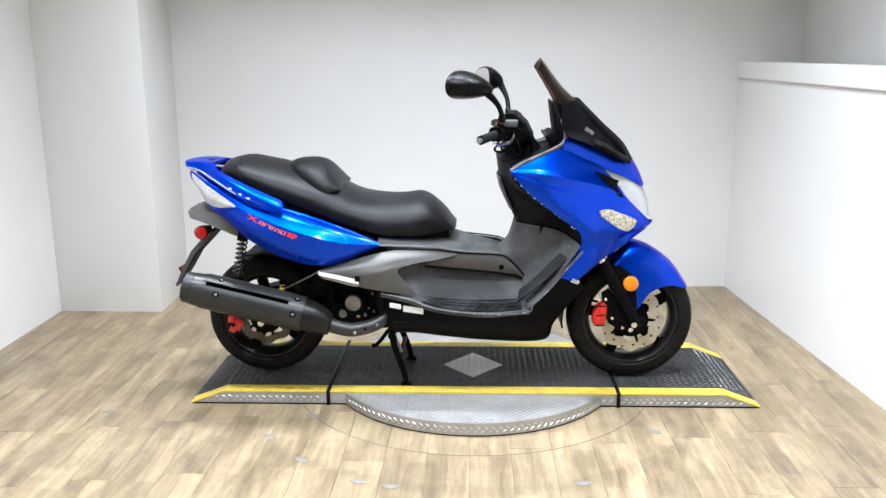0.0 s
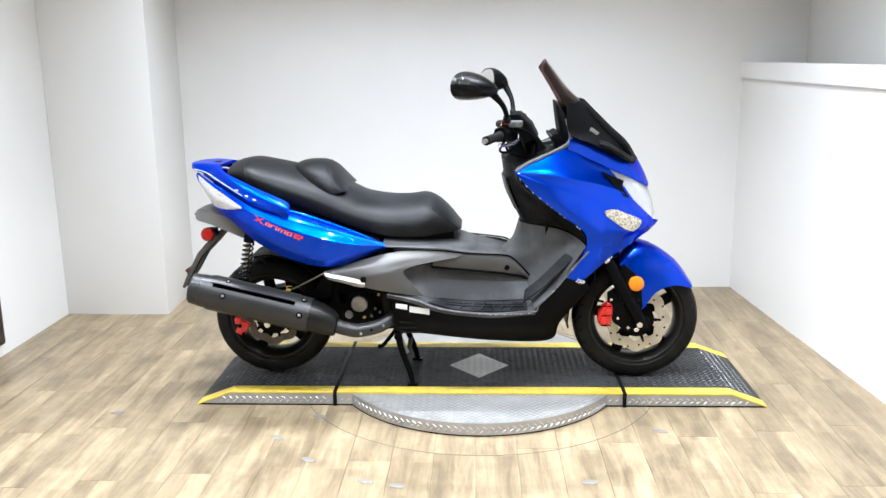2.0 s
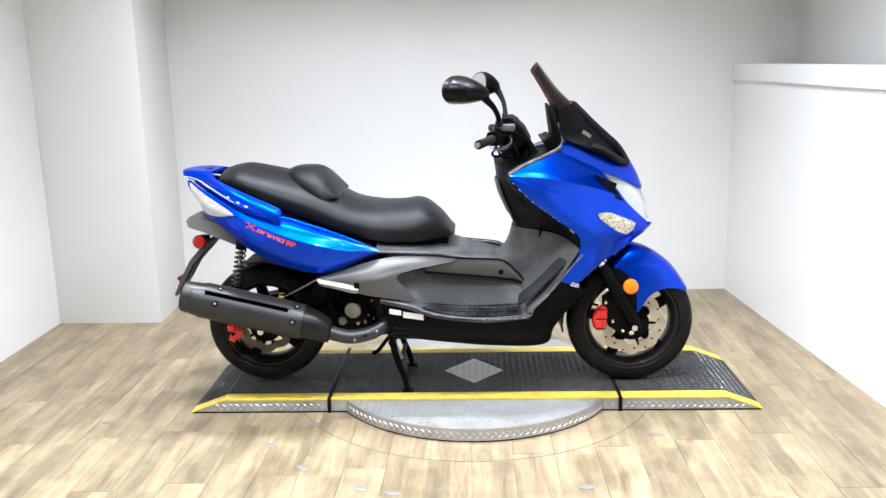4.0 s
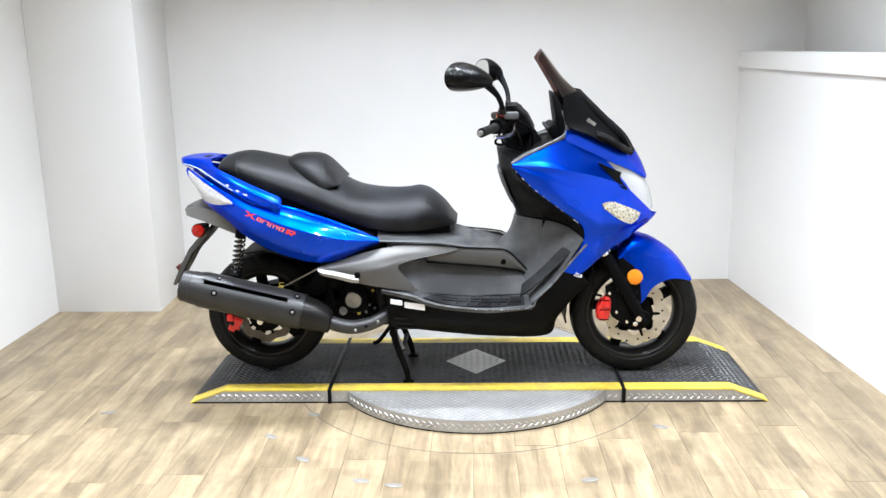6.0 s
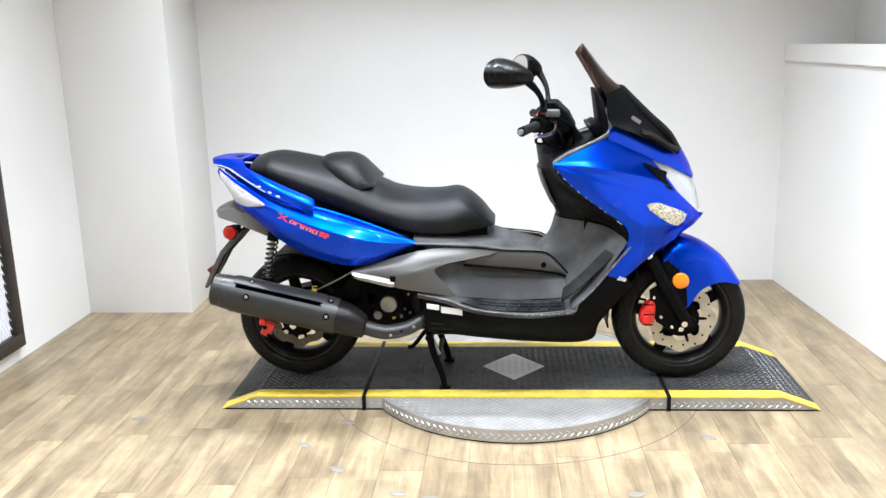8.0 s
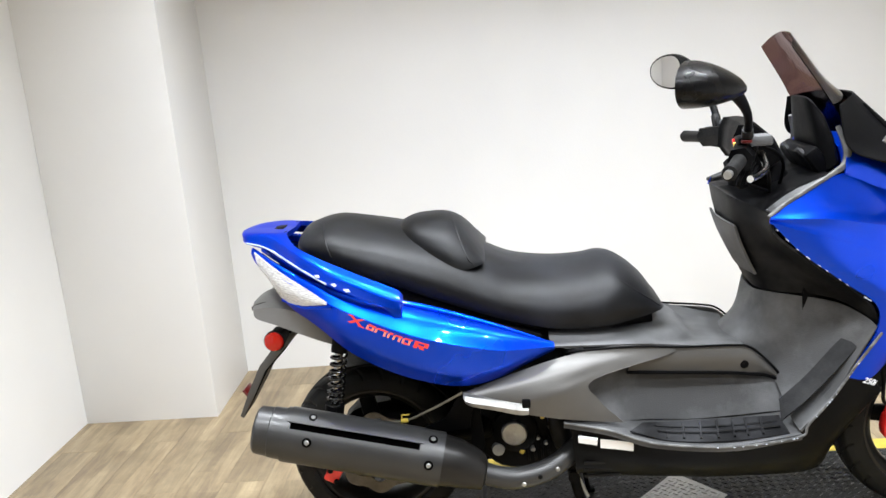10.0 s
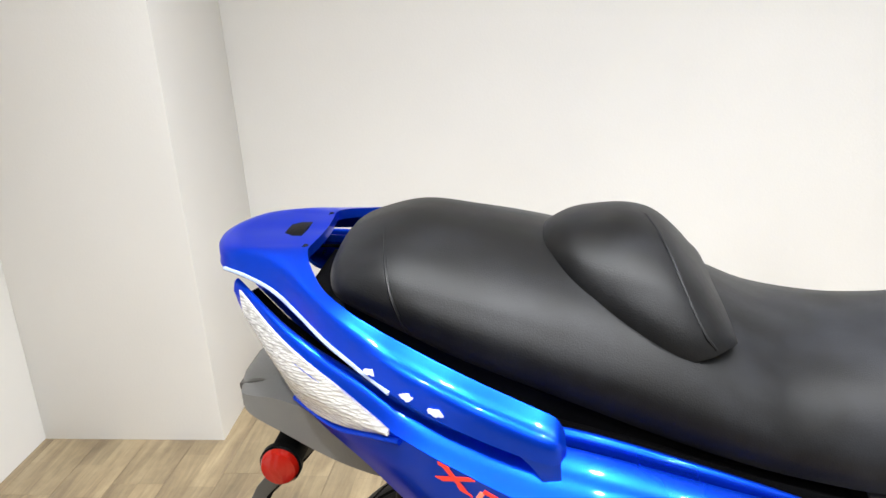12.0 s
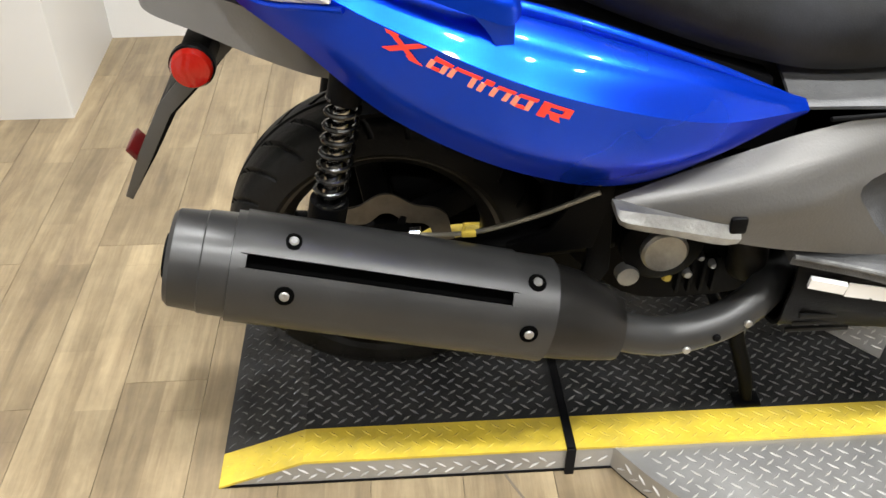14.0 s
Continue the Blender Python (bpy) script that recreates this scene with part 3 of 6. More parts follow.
BLACK = material("black_plastic", (0.0024, 0.0024, 0.0027), 0.48, spec=0.05, vary=0.2, vary_scale=9, bump=0.15, bump_scale=300, dust=(0.006, 0.006, 0.006), dust_scale=6, dust_amount=0.25)
RUBBER = material("tyre_rubber", (0.0052, 0.0051, 0.005), 0.55, spec=0.16, vary=0.2, vary_scale=10, bump=0.15, bump_scale=200, dust=(0.022, 0.0215, 0.021), dust_scale=6, dust_amount=0.5)
RIM = material("dark_bronze_rim", (0.018, 0.017, 0.016), 0.35, metal=0.5, vary=0.15)
STEEL = material("brake_disc_steel", (0.52, 0.49, 0.43), 0.38, metal=0.75, vary=0.15, vary_scale=14, dust=(0.26, 0.22, 0.16), dust_scale=11, dust_amount=0.4)
COIL = material("glossy_black_spring", (0.004, 0.004, 0.004), 0.25, spec=0.4, coat=0.25, vary=0.1)
SHAFT = material("bright_steel_shaft", (0.30, 0.30, 0.30), 0.2, metal=1.0, vary=0.1, vary_scale=20)
CHROME = material("bright_metal", (0.75, 0.75, 0.75), 0.18, metal=1.0, vary=0.1, vary_scale=20)
CAST = material("cast_aluminium", (0.34, 0.34, 0.33), 0.40, metal=0.8, vary=0.2, vary_scale=25, bump=0.25, bump_scale=200, dust=(0.10, 0.09, 0.08), dust_scale=30, dust_amount=0.4)
RED = material("red_caliper_paint", (0.62, 0.016, 0.012), 0.35, coat=0.4, vary=0.12, vary_scale=25)
DECAL_RED = material("red_decal", (0.75, 0.04, 0.025), 0.4, vary=0.05)
DECAL_PALE = material("pale_red_decal", (0.85, 0.25, 0.16), 0.4, vary=0.05)
WHITE = material("white_label", (0.78, 0.78, 0.78), 0.5, vary=0.04)
CHIP = material("bare_white_plastic", (0.42, 0.45, 0.52), 0.6, vary=0.2, vary_scale=120)
MUFFLER = material("muffler_grey_paint", (0.039, 0.0388, 0.0385), 0.38, spec=0.4, metal=0.5, vary=0.08, vary_scale=12, bump=0.04, bump_scale=260)
CONE = material("dark_burnt_paint", (0.014, 0.0132, 0.0125), 0.38, spec=0.35, metal=0.4, vary=0.2, vary_scale=14, bump=0.04, bump_scale=260)
MAT = material("dusty_black_rubber", (0.008, 0.008, 0.0085), 0.6, spec=0.15, vary=0.2, vary_scale=9, bump=0.2, bump_scale=300, dust=(0.05, 0.051, 0.055), dust_scale=9, dust_amount=0.55)
# near-black for shade put into slots and grooves, and for the bolt cups
DEEP = material("matt_black_cavity_shade", (0.0012, 0.0012, 0.0012), 0.9, spec=0.02, vary=0.2)
CABLE = material("steel_braid", (0.20, 0.185, 0.15), 0.4, metal=0.6, vary=0.2, vary_scale=60)
BRASS = material("yellow_clip", (0.55, 0.40, 0.06), 0.45, vary=0.2)


def lens_material(name, color, rough=0.08, weight=0.6, ribs=0.4):
    m = bpy.data.materials.new(name)
    m.use_nodes = True
    n, l = m.node_tree.nodes, m.node_tree.links
    p = n["Principled BSDF"]
    p.inputs["Base Color"].default_value = (*color, 1)
    p.inputs["Roughness"].default_value = rough
    p.inputs["Transmission Weight"].default_value = weight
    p.inputs["IOR"].default_value = 1.45
    tc, wv, bp = n.new("ShaderNodeTexCoord"), n.new("ShaderNodeTexWave"), n.new("ShaderNodeBump")
    wv.inputs["Scale"].default_value = 26
    wv.inputs["Distortion"].default_value = 5.0
    wv.inputs["Detail Scale"].default_value = 2.0
    bp.inputs["Strength"].default_value, bp.inputs["Distance"].default_value = ribs, 0.002
    l.new(tc.outputs["Object"], wv.inputs["Vector"])
    l.new(wv.outputs["Fac"], bp.inputs["Height"])
    l.new(bp.outputs[0], p.inputs["Normal"])
    return m


def crystal_material(name, color, low, size):
    """A faceted lens over a bright reflector."""
    m = bpy.data.materials.new(name)
    m.use_nodes = True
    n, l = m.node_tree.nodes, m.node_tree.links
    p = n["Principled BSDF"]
    tc, mp, vr, cr, bp = n.new("ShaderNodeTexCoord"), n.new("ShaderNodeMapping"), n.new("ShaderNodeTexVoronoi"), n.new("ShaderNodeMapRange"), n.new("ShaderNodeBump")
    mp.inputs["Rotation"].default_value = (0, radians(38), 0)
    mp.inputs["Scale"].default_value = size
    vr.inputs["Scale"].default_value = 1.0
    cr.inputs["From Max"].default_value = 0.9
    cr.inputs["To Min"].default_value, cr.inputs["To Max"].default_value = 1.0, low
    hsv = n.new("ShaderNodeHueSaturation")
    hsv.inputs["Color"].default_value = (*color, 1)
    l.new(tc.outputs["Object"], mp.inputs["Vector"])
    l.new(mp.outputs[0], vr.inputs["Vector"])
    l.new(vr.outputs["Distance"], cr.inputs["Value"])
    l.new(cr.outputs[0], hsv.inputs["Value"])
    l.new(hsv.outputs[0], p.inputs["Base Color"])
    bp.inputs["Strength"].default_value, bp.inputs["Distance"].default_value = 0.6, 0.003
    l.new(vr.outputs["Distance"], bp.inputs["Height"])
    l.new(bp.outputs[0], p.inputs["Normal"])
    p.inputs["Roughness"].default_value, p.inputs["Metallic"].default_value, p.inputs["Coat Weight"].default_value = 0.22, 0.25, 0.8
    return m


CLEAR_LENS = lens_material("clear_ribbed_lens", (0.80, 0.81, 0.82), 0.10, weight=0.45)
TAIL_LENS = crystal_material("faceted_tail_lens", (0.80, 0.79, 0.78), 0.60, (70, 120, 330))
GOLD_LENS = crystal_material("faceted_indicator_lens", (0.86, 0.80, 0.62), 0.25, (110, 120, 130))
AMBER = lens_material("amber_reflector", (0.95, 0.28, 0.01), 0.2, weight=0.15, ribs=0.08)
RED_LENS = lens_material("red_reflector", (0.40, 0.010, 0.005), 0.12, weight=0.15, ribs=0.25)
DARK_RED = material("dark_red_reflector", (0.075, 0.004, 0.004), 0.3, vary=0.1)
SMOKE = bpy.data.materials.new("smoked_screen")
SMOKE.use_nodes = True
sp = SMOKE.node_tree.nodes["Principled BSDF"]
sp.inputs["Base Color"].default_value = (0.13, 0.068, 0.065, 1)
sp.inputs["Transmission Weight"].default_value = 1.0
sp.inputs["Roughness"].default_value = 0.04
sp.inputs["IOR"].default_value = 1.3
MIRROR = bpy.data.materials.new("mirror_glass")
MIRROR.use_nodes = True
sp = MIRROR.node_tree.nodes["Principled BSDF"]
sp.inputs["Base Color"].default_value, sp.inputs["Metallic"].default_value, sp.inputs["Roughness"].default_value = (0.9, 0.9, 0.9, 1), 1.0, 0.02

scooter = thing("scooter", (-0.11, CY, DECK_Z), "blue and black maxi scooter parked on the display platform", "scooter")


def at(x, w, z):
    """A place on the scooter: w metres out to its near side."""
    return (x, CY - w, z)


def rail(*pts):
    return [at(*p) for p in pts]


def tuck(p):
    """Draw a place on the front body in towards the middle line, as the fairing narrows to the nose."""
    w = abs(CY - p[1])
    slim = w * float(np.interp(p[0], (0.0, 0.15, 0.30, 0.41, 0.48, 0.62, 0.75), (1.0, 0.92, 0.83, 0.75, 0.67, 0.68, 0.8)))
    grow = 1 + (w - slim) / 3.25
    shift = float(np.interp(p[0], (0.05, 0.12, 0.37, 0.46), (0.0, -0.013, -0.015, 0.0)))
    return (p[0] * grow + shift, CY - math.copysign(slim, CY - p[1]), 1.43 + (p[2] - 1.43) * grow)


def tucked(geo):
    return [tuck(v) for v in geo[0]], geo[1]


def both(name, geo, mat, parent=None, label="", angle=38.0):
    parent = parent or scooter
    a = part(name, geo, mat, parent, label, angle=angle)
    b = part(name, mirrored(geo, CY), mat, parent, label, angle=angle)
    return a, b


def bolt(place, axis, r, mat, parent, name="bolt", h=0.006):
    """A domed bolt head looking along an axis vector."""
    verts, faces = lathe([(0.0, 0.0), (r, 0.0), (r, h * 0.6), (r * 0.7, h), (0.0, h)], (0, 0, 0), "z", 12)
    m = Matrix.Translation(place) @ Vector(axis).to_track_quat("Z", "Y").to_matrix().to_4x4()
    return part(name, ([m @ Vector(v) for v in verts], faces), mat, parent)


# wheels
def tyre_geo(cx, y, cz, r, half, rim_r, sides=520):
    """A tyre with slanted grooves that curve from the middle line over each shoulder."""
    crown = [(0.0, 0), (0.25, -0.0007), (0.5, -0.003), (0.72, -0.0075), (0.9, -0.016), (1.04, -0.035)]
    us = [0.0, 0.05, 0.09] + list(np.linspace(0.13, 1.04, 20))
    edge = [(u, float(np.interp(u, [c[0] for c in crown], [c[1] for c in crown]))) for u in us] + [(1.08, -0.06), (1.0, rim_r - r + 0.004)]
    across = [(-u, d) for u, d in edge[:0:-1]] + edge
    verts, faces, k = [], [], len(across)
    for i in range(sides):
        w = 2 * math.pi * i / sides
        for u, d in across:
            rr = r + d
            if 0.16 < abs(u) < 1.03 and d > -0.04:
                phase = (w * 26 / (2 * math.pi) + abs(u) ** 0.8 * 1.25 + (0.5 if u > 0 else 0)) % 1.0
                if phase < 0.13:
                    rr -= 0.006
            elif abs(u) < 0.07:
                rr -= 0.003
            verts.append((cx + rr * math.cos(w), y + u * half, cz + rr * math.sin(w)))
    for i in range(sides):
        j = (i + 1) % sides
        for a in range(k):
            b = (a + 1) % k
            faces.append((i * k + a, i * k + b, j * k + b, j * k + a))
    return verts, faces


def disc_geo(cx, y, cz, r_in, r_out, waves, deep):
    outer = [((r_out + deep * math.cos(waves * t)) * math.cos(t), (r_out + deep * math.cos(waves * t)) * math.sin(t)) for t in np.linspace(0, 2 * math.pi, 97)[:-1]]
    inner = [((r_in + deep * math.cos(waves * t)) * math.cos(t), (r_in + deep * math.cos(waves * t)) * math.sin(t)) for t in np.linspace(0, 2 * math.pi, 97)[:-1]]
    verts, faces, n = [], [], 96
    for d in (-0.0022, 0.0022):
        for ring in (outer, inner):
            verts += [(cx + a, y + d, cz + b) for a, b in ring]
    for i in range(n):
        j = (i + 1) % n
        faces += [(i, j, n + j, n + i), (2 * n + i, 3 * n + i, 3 * n + j, 2 * n + j), (i, 2 * n + i, 2 * n + j, j), (n + i, n + j, 3 * n + j, 3 * n + i)]
    return verts, faces


def wheel(name, cx, y, cz, r, half, rim_r, disc_side, disc_r, label):
    w = part(name, tyre_geo(cx, y, cz, r, half, rim_r), RUBBER, scooter, label, angle=28)
    h = half * 0.86
    part("rim", lathe([(rim_r + 0.006, -h), (rim_r + 0.004, -h * 0.9), (rim_r - 0.012, -h * 0.72), (rim_r - 0.018, -h * 0.3), (rim_r - 0.018, h * 0.3), (rim_r - 0.012, h * 0.72), (rim_r + 0.004, h * 0.9), (rim_r + 0.006, h), (rim_r - 0.004, h), (rim_r - 0.022, h * 0.7), (rim_r - 0.028, h * 0.3), (rim_r - 0.028, -h * 0.3), (rim_r - 0.022, -h * 0.7), (rim_r - 0.004, -h)], (cx, y, cz), "y", 72), RIM, w, "dark bronze alloy rim")
    part("hub", lathe([(0.018, -h * 0.9), (0.042, -h * 0.9), (0.046, -h * 0.4), (0.046, h * 0.4), (0.042, h * 0.9), (0.018, h * 0.9)], (cx, y, cz), "y", 32), BLACK, w)
    for k in range(5):
        a = 2 * math.pi * k / 5 + 0.5
        bm = box((0.035, -0.016, -0.022), (rim_r - 0.02, 0.016, 0.022), 0.006)
        for v in bm.verts:
            v.co.z *= 1.2 - 1.6 * v.co.x
        part("spoke", turned(bm, Matrix.Translation((cx, y, cz)) @ Matrix.Rotation(-a, 4, "Y")), BLACK, w)
    d = part("brake_disc", disc_geo(cx, y + disc_side, cz, disc_r - (0.044 if cx > 0 else 0.034), disc_r, 8, 0.0065), STEEL if cx > 0 else REAR_DISC, w, "wavy steel brake disc")
    for k in range(5):
        a = 2 * math.pi * k / 5
        bm = box((0.02, -0.003, -0.006), (disc_r - 0.030, 0.003, 0.006), 0.002)
        for v in bm.verts:
            v.co.z *= 1.9 - 11 * v.co.x
        part("carrier_arm", turned(bm, Matrix.Translation((cx, y + disc_side, cz)) @ Matrix.Rotation(-a, 4, "Y")), BLACK, d)
    part("carrier", lathe([(0.0, -0.004), (0.072, -0.004), (0.072, 0.004), (0.0, 0.004)], (cx, y + disc_side, cz), "y", 32), BLACK, d)
    for k in range(16 if cx > 0 else 0):
        a = 2 * math.pi * (k + 0.3) / 16
        rr = disc_r - (0.011 if k % 2 else 0.022)
        part("disc_hole", lathe([(0.0, -0.0028), (0.0045, -0.0028), (0.0045, 0.0028), (0.0, 0.0028)], (cx + rr * math.cos(a), y + disc_side, cz + rr * math.sin(a)), "y", 10), BLACK, d)
    return w


FX, FY, FZ = 0.662, -0.085, DECK_Z + 0.264
RX, RY, RZ = -0.881, -0.062, DECK_Z + 0.266
wheel("front_wheel", FX, FY, FZ, 0.264, 0.058, 0.195, -0.07, 0.132, "front wheel with black tyre and dark five-spoke rim")
wheel("rear_wheel", RX, RY, RZ, 0.256, 0.074, 0.184, -0.075, 0.118, "rear wheel with wide black tyre and dark rim")

# fork, brake and mudguard
for w in (0.125, -0.125):
    fork = part("fork_leg", tube([at(0.47, w, 0.68), at(0.54, w, 0.555)], 0.019), CHROME, scooter, "dark telescopic fork leg")
    part("lower_leg", tube([at(0.525, w, 0.585), at(0.60, w, 0.455), at(0.683, w * 0.97, 0.305)], [0.024, 0.027, 0.024], 14), BLACK, fork)
    part("axle_lug", lathe([(0.0, -0.02), (0.03, -0.02), (0.03, 0.02), (0.0, 0.02)], at(0.684, w * 0.93, 0.318)), BLACK, fork)
    bolt(at(0.648, w + (0.027 if w > 0 else -0.027), 0.303), (0, -1 if w > 0 else 1, 0), 0.010, CHROME, fork)
part("front_axle", tube([at(FX, 0.15, FZ), at(FX, -0.15, FZ)], 0.012), CHROME, scooter)
cal_x, cal_z = 0.526, 0.355
CAL = [(0.86 * a, 0.9 * b) for a, b in ((-0.038, -0.016), (-0.034, -0.044), (-0.016, -0.056), (0.016, -0.056), (0.028, -0.034), (0.034, 0.012), (0.032, 0.048), (0.018, 0.060), (0.002, 0.058), (-0.006, 0.034), (-0.030, 0.020))]
caliper = part("front_caliper", prism([(cal_x + a, cal_z + b) for a, b in CAL], CY - 0.120, CY - 0.076, bevel=0.008, segments=3), RED, scooter, "red painted front brake caliper")
for a, b, r in ((-0.010, -0.022, 0.017), (0.010, 0.020, 0.014)):
    part("piston_boss", lathe([(0.0, 0.0), (r, 0.0), (r, -0.005), (r * 0.8, -0.009), (0.0, -0.009)], at(cal_x + a, 0.119, cal_z + b), "y", 24), RED, caliper)
# black bars painted as the shade in the casting grooves
for b in (-0.044, -0.002, 0.038):
    part("groove_shade_bar", box(at(cal_x - 0.018, 0.1215, cal_z + b - 0.002), at(cal_x + 0.022, 0.116, cal_z + b + 0.002), 0.001), DEEP, caliper)
for bx, bz in ((0.545, 0.425), (0.575, 0.345), (0.618, 0.304)):
    bolt(at(bx, 0.125, bz), (0, -1, 0), 0.0075, CHROME, caliper)
part("caliper_bracket", prism([(0.53, 0.45), (0.56, 0.47), (0.60, 0.40), (0.66, 0.31), (0.62, 0.28), (0.56, 0.32), (0.535, 0.38)], CY - 0.112, CY - 0.100, bevel=0.003), BLACK, caliper)
part("brake_hose", tube([at(0.46, 0.16, 0.60), at(0.475, 0.15, 0.50), at(0.485, 0.13, 0.43), at(0.515, 0.11, 0.41)], 0.005, 8), BLACK, scooter)
mud_r = rail((0.650, 0.112, 0.372), (0.682, 0.112, 0.385), (0.728, 0.108, 0.448), (0.800, 0.1, 0.478), (0.884, 0.06, 0.457))
mud_m = rail((0.612, 0.108, 0.47), (0.654, 0.108, 0.498), (0.727, 0.103, 0.526), (0.806, 0.095, 0.510), (0.887, 0.055, 0.459))
mud_s = rail((0.582, 0.095, 0.57), (0.632, 0.088, 0.622), (0.724, 0.082, 0.607), (0.818, 0.076, 0.545), (0.888, 0.045, 0.461))
mud_c = rail((0.592, 0, 0.60), (0.642, 0, 0.645), (0.730, 0, 0.627), (0.824, 0, 0.559), (0.893, 0, 0.464))
flip = lambda r: [(p[0], 2 * CY - p[1], p[2]) for p in r]
fender = part("front_mudguard", sheet([mud_r, mud_m, mud_s, mud_c, flip(mud_s), flip(mud_m), flip(mud_r)], 24, 37), BLUE, scooter, "glossy blue front mudguard")
for w0 in (1, -1):
    plate = part("mudguard_bracket", prism([(0.577, 0.562), (0.594, 0.572), (0.640, 0.535), (0.668, 0.478), (0.676, 0.395), (0.668, 0.374), (0.650, 0.376), (0.608, 0.463)], CY - w0 * 0.113, CY - w0 * 0.121, bevel=0.002), BLACK, fender)
    part("amber_reflector", lathe([(0.0, 0.0), (0.031, 0.0), (0.031, -0.012 * w0), (0.026, -0.016 * w0), (0.0, -0.017 * w0)], at(0.645, 0.121 * w0, 0.493), "y", 28), AMBER, fender, "round amber side reflector")
    bolt(at(0.655, 0.121 * w0, 0.420), (0, -w0, 0), 0.008, BLACK, fender)
arc = [at(FX + 0.292 * math.cos(radians(a)), 0, FZ + 0.292 * math.sin(radians(a))) for a in (118, 140, 160, 178, 187)]
part("inner_mudguard", sheet([[(p[0], p[1] - s, p[2]) for p in arc] for s in (0.085, 0.07, 0, -0.07, -0.085)], 20, thick=0.006), BLACK, scooter)

# front fairing
L0 = rail((0.155, 0.335, 0.974), (0.315, 0.345, 0.917), (0.49, 0.31, 0.852), (0.614, 0.22, 0.800), (0.708, 0.1, 0.756))
L1 = rail((0.23, 0.335, 0.894), (0.359, 0.345, 0.845), (0.491, 0.32, 0.803), (0.617, 0.23, 0.774), (0.710, 0.1, 0.744))
L1b = rail((0.32, 0.334, 0.824), (0.415, 0.340, 0.798), (0.52, 0.305, 0.776), (0.624, 0.215, 0.757), (0.706, 0.11, 0.739))
L2 = rail((0.409, 0.328, 0.752), (0.469, 0.325, 0.752), (0.552, 0.28, 0.745), (0.63, 0.2, 0.735), (0.694, 0.12, 0.730))
L3 = rail((0.416, 0.312, 0.672), (0.475, 0.295, 0.682), (0.53, 0.265, 0.694), (0.585, 0.22, 0.706), (0.634, 0.18, 0.714))
L4 = rail((0.352, 0.312, 0.566), (0.410, 0.298, 0.554), (0.472, 0.268, 0.600), (0.54, 0.23, 0.645), (0.607, 0.19, 0.675))
lower = both("front_side_panel", tucked(sheet([L0, L1, L1b, L2, L3, L4], 32, 31, 0.005, at(0.3, 0, 0.8))), BLUE, label="glossy blue front side fairing with chipped edge")
U2 = rail((0.162, 0.315, 0.995), (0.253, 0.285, 1.027), (0.358, 0.255, 1.060), (0.44, 0.24, 1.018), (0.503, 0.22, 0.981))
U1 = rail((0.157, 0.325, 0.987), (0.288, 0.315, 0.990), (0.41, 0.285, 0.978), (0.49, 0.25, 0.950), (0.552, 0.216, 0.926))
U0 = rail((0.155, 0.334, 0.980), (0.284, 0.345, 0.972), (0.447, 0.318, 0.934), (0.545, 0.258, 0.895), (0.608, 0.195, 0.853))
upper = both("front_upper_panel", tucked(sheet([U2, U1, U0], 32, 13, 0.005, at(0.3, 0, 0.9))), BLUE)
both("front_wedge_panel", tucked(sheet([U0, [(0.5 * (a[0] + b[0]), 0.5 * (a[1] + b[1]) + 0.006, 0.5 * (a[2] + b[2])) for a, b in zip(U0, L0)], L0], 32, 7, 0.005, at(0.3, 0, 0.9))), BLUE)
both("side_vent", tucked(sheet([rail((0.468, 0.262, 0.976), (0.520, 0.240, 0.952), (0.566, 0.208, 0.930)), rail((0.506, 0.268, 0.938), (0.530, 0.252, 0.924), (0.558, 0.228, 0.908)), rail((0.560, 0.252, 0.880), (0.572, 0.240, 0.872), (0.588, 0.224, 0.866))], 10, 7, 0.004, at(0.4, 0, 0.9))), BLACK, label="black vent beside the headlight")
hood_c = rail((0.40, 0, 1.11), (0.44, 0, 1.125), (0.52, 0, 1.10), (0.62, 0, 1.03), (0.67, 0, 0.96), (0.70, 0, 0.892))
hood_e = rail((0.358, 0.250, 1.066), (0.371, 0.236, 1.115), (0.452, 0.215, 1.08), (0.559, 0.165, 1.023), (0.627, 0.125, 0.95), (0.687, 0.065, 0.890))
hood_l = rail((0.358, 0.258, 1.056), (0.41, 0.25, 1.030), (0.452, 0.24, 1.010), (0.503, 0.22, 0.981), (0.583, 0.17, 0.944), (0.686, 0.07, 0.886))
part("nose_panel", tucked(sheet([hood_l, hood_e, hood_c, flip(hood_e), flip(hood_l)], 32, 25, 0.005, at(0.4, 0, 0.9))), BLUE, scooter, "blue nose panel between screen and headlight")
hl_u = rail((0.506, 0.212, 0.976), (0.585, 0.160, 0.940), (0.655, 0.090, 0.902), (0.690, 0, 0.888))
hl_m = rail((0.553, 0.210, 0.922), (0.620, 0.160, 0.893), (0.688, 0.080, 0.835), (0.715, 0, 0.820))
hl_l = rail((0.604, 0.190, 0.853), (0.655, 0.142, 0.805), (0.703, 0.088, 0.760), (0.728, 0, 0.752))
head = part("headlight", tucked(sheet([hl_u, hl_m, hl_l], 20, 13, 0.003)), CLEAR_LENS, scooter, "large clear twin headlight lens")
part("reflector", tucked(sheet([[(p[0] - 0.03, p[1], p[2]) for p in r] for r in (hl_u, hl_m, hl_l)], 20, 9)), CHROME, head)
head2 = part("headlight", tucked(sheet([flip(hl_u), flip(hl_m), flip(hl_l)], 20, 13, 0.003)), CLEAR_LENS, scooter, "large clear twin headlight lens")
part("reflector", tucked(sheet([[(p[0] - 0.03, p[1], p[2]) for p in flip(r)] for r in (hl_u, hl_m, hl_l)], 20, 9)), CHROME, head2)
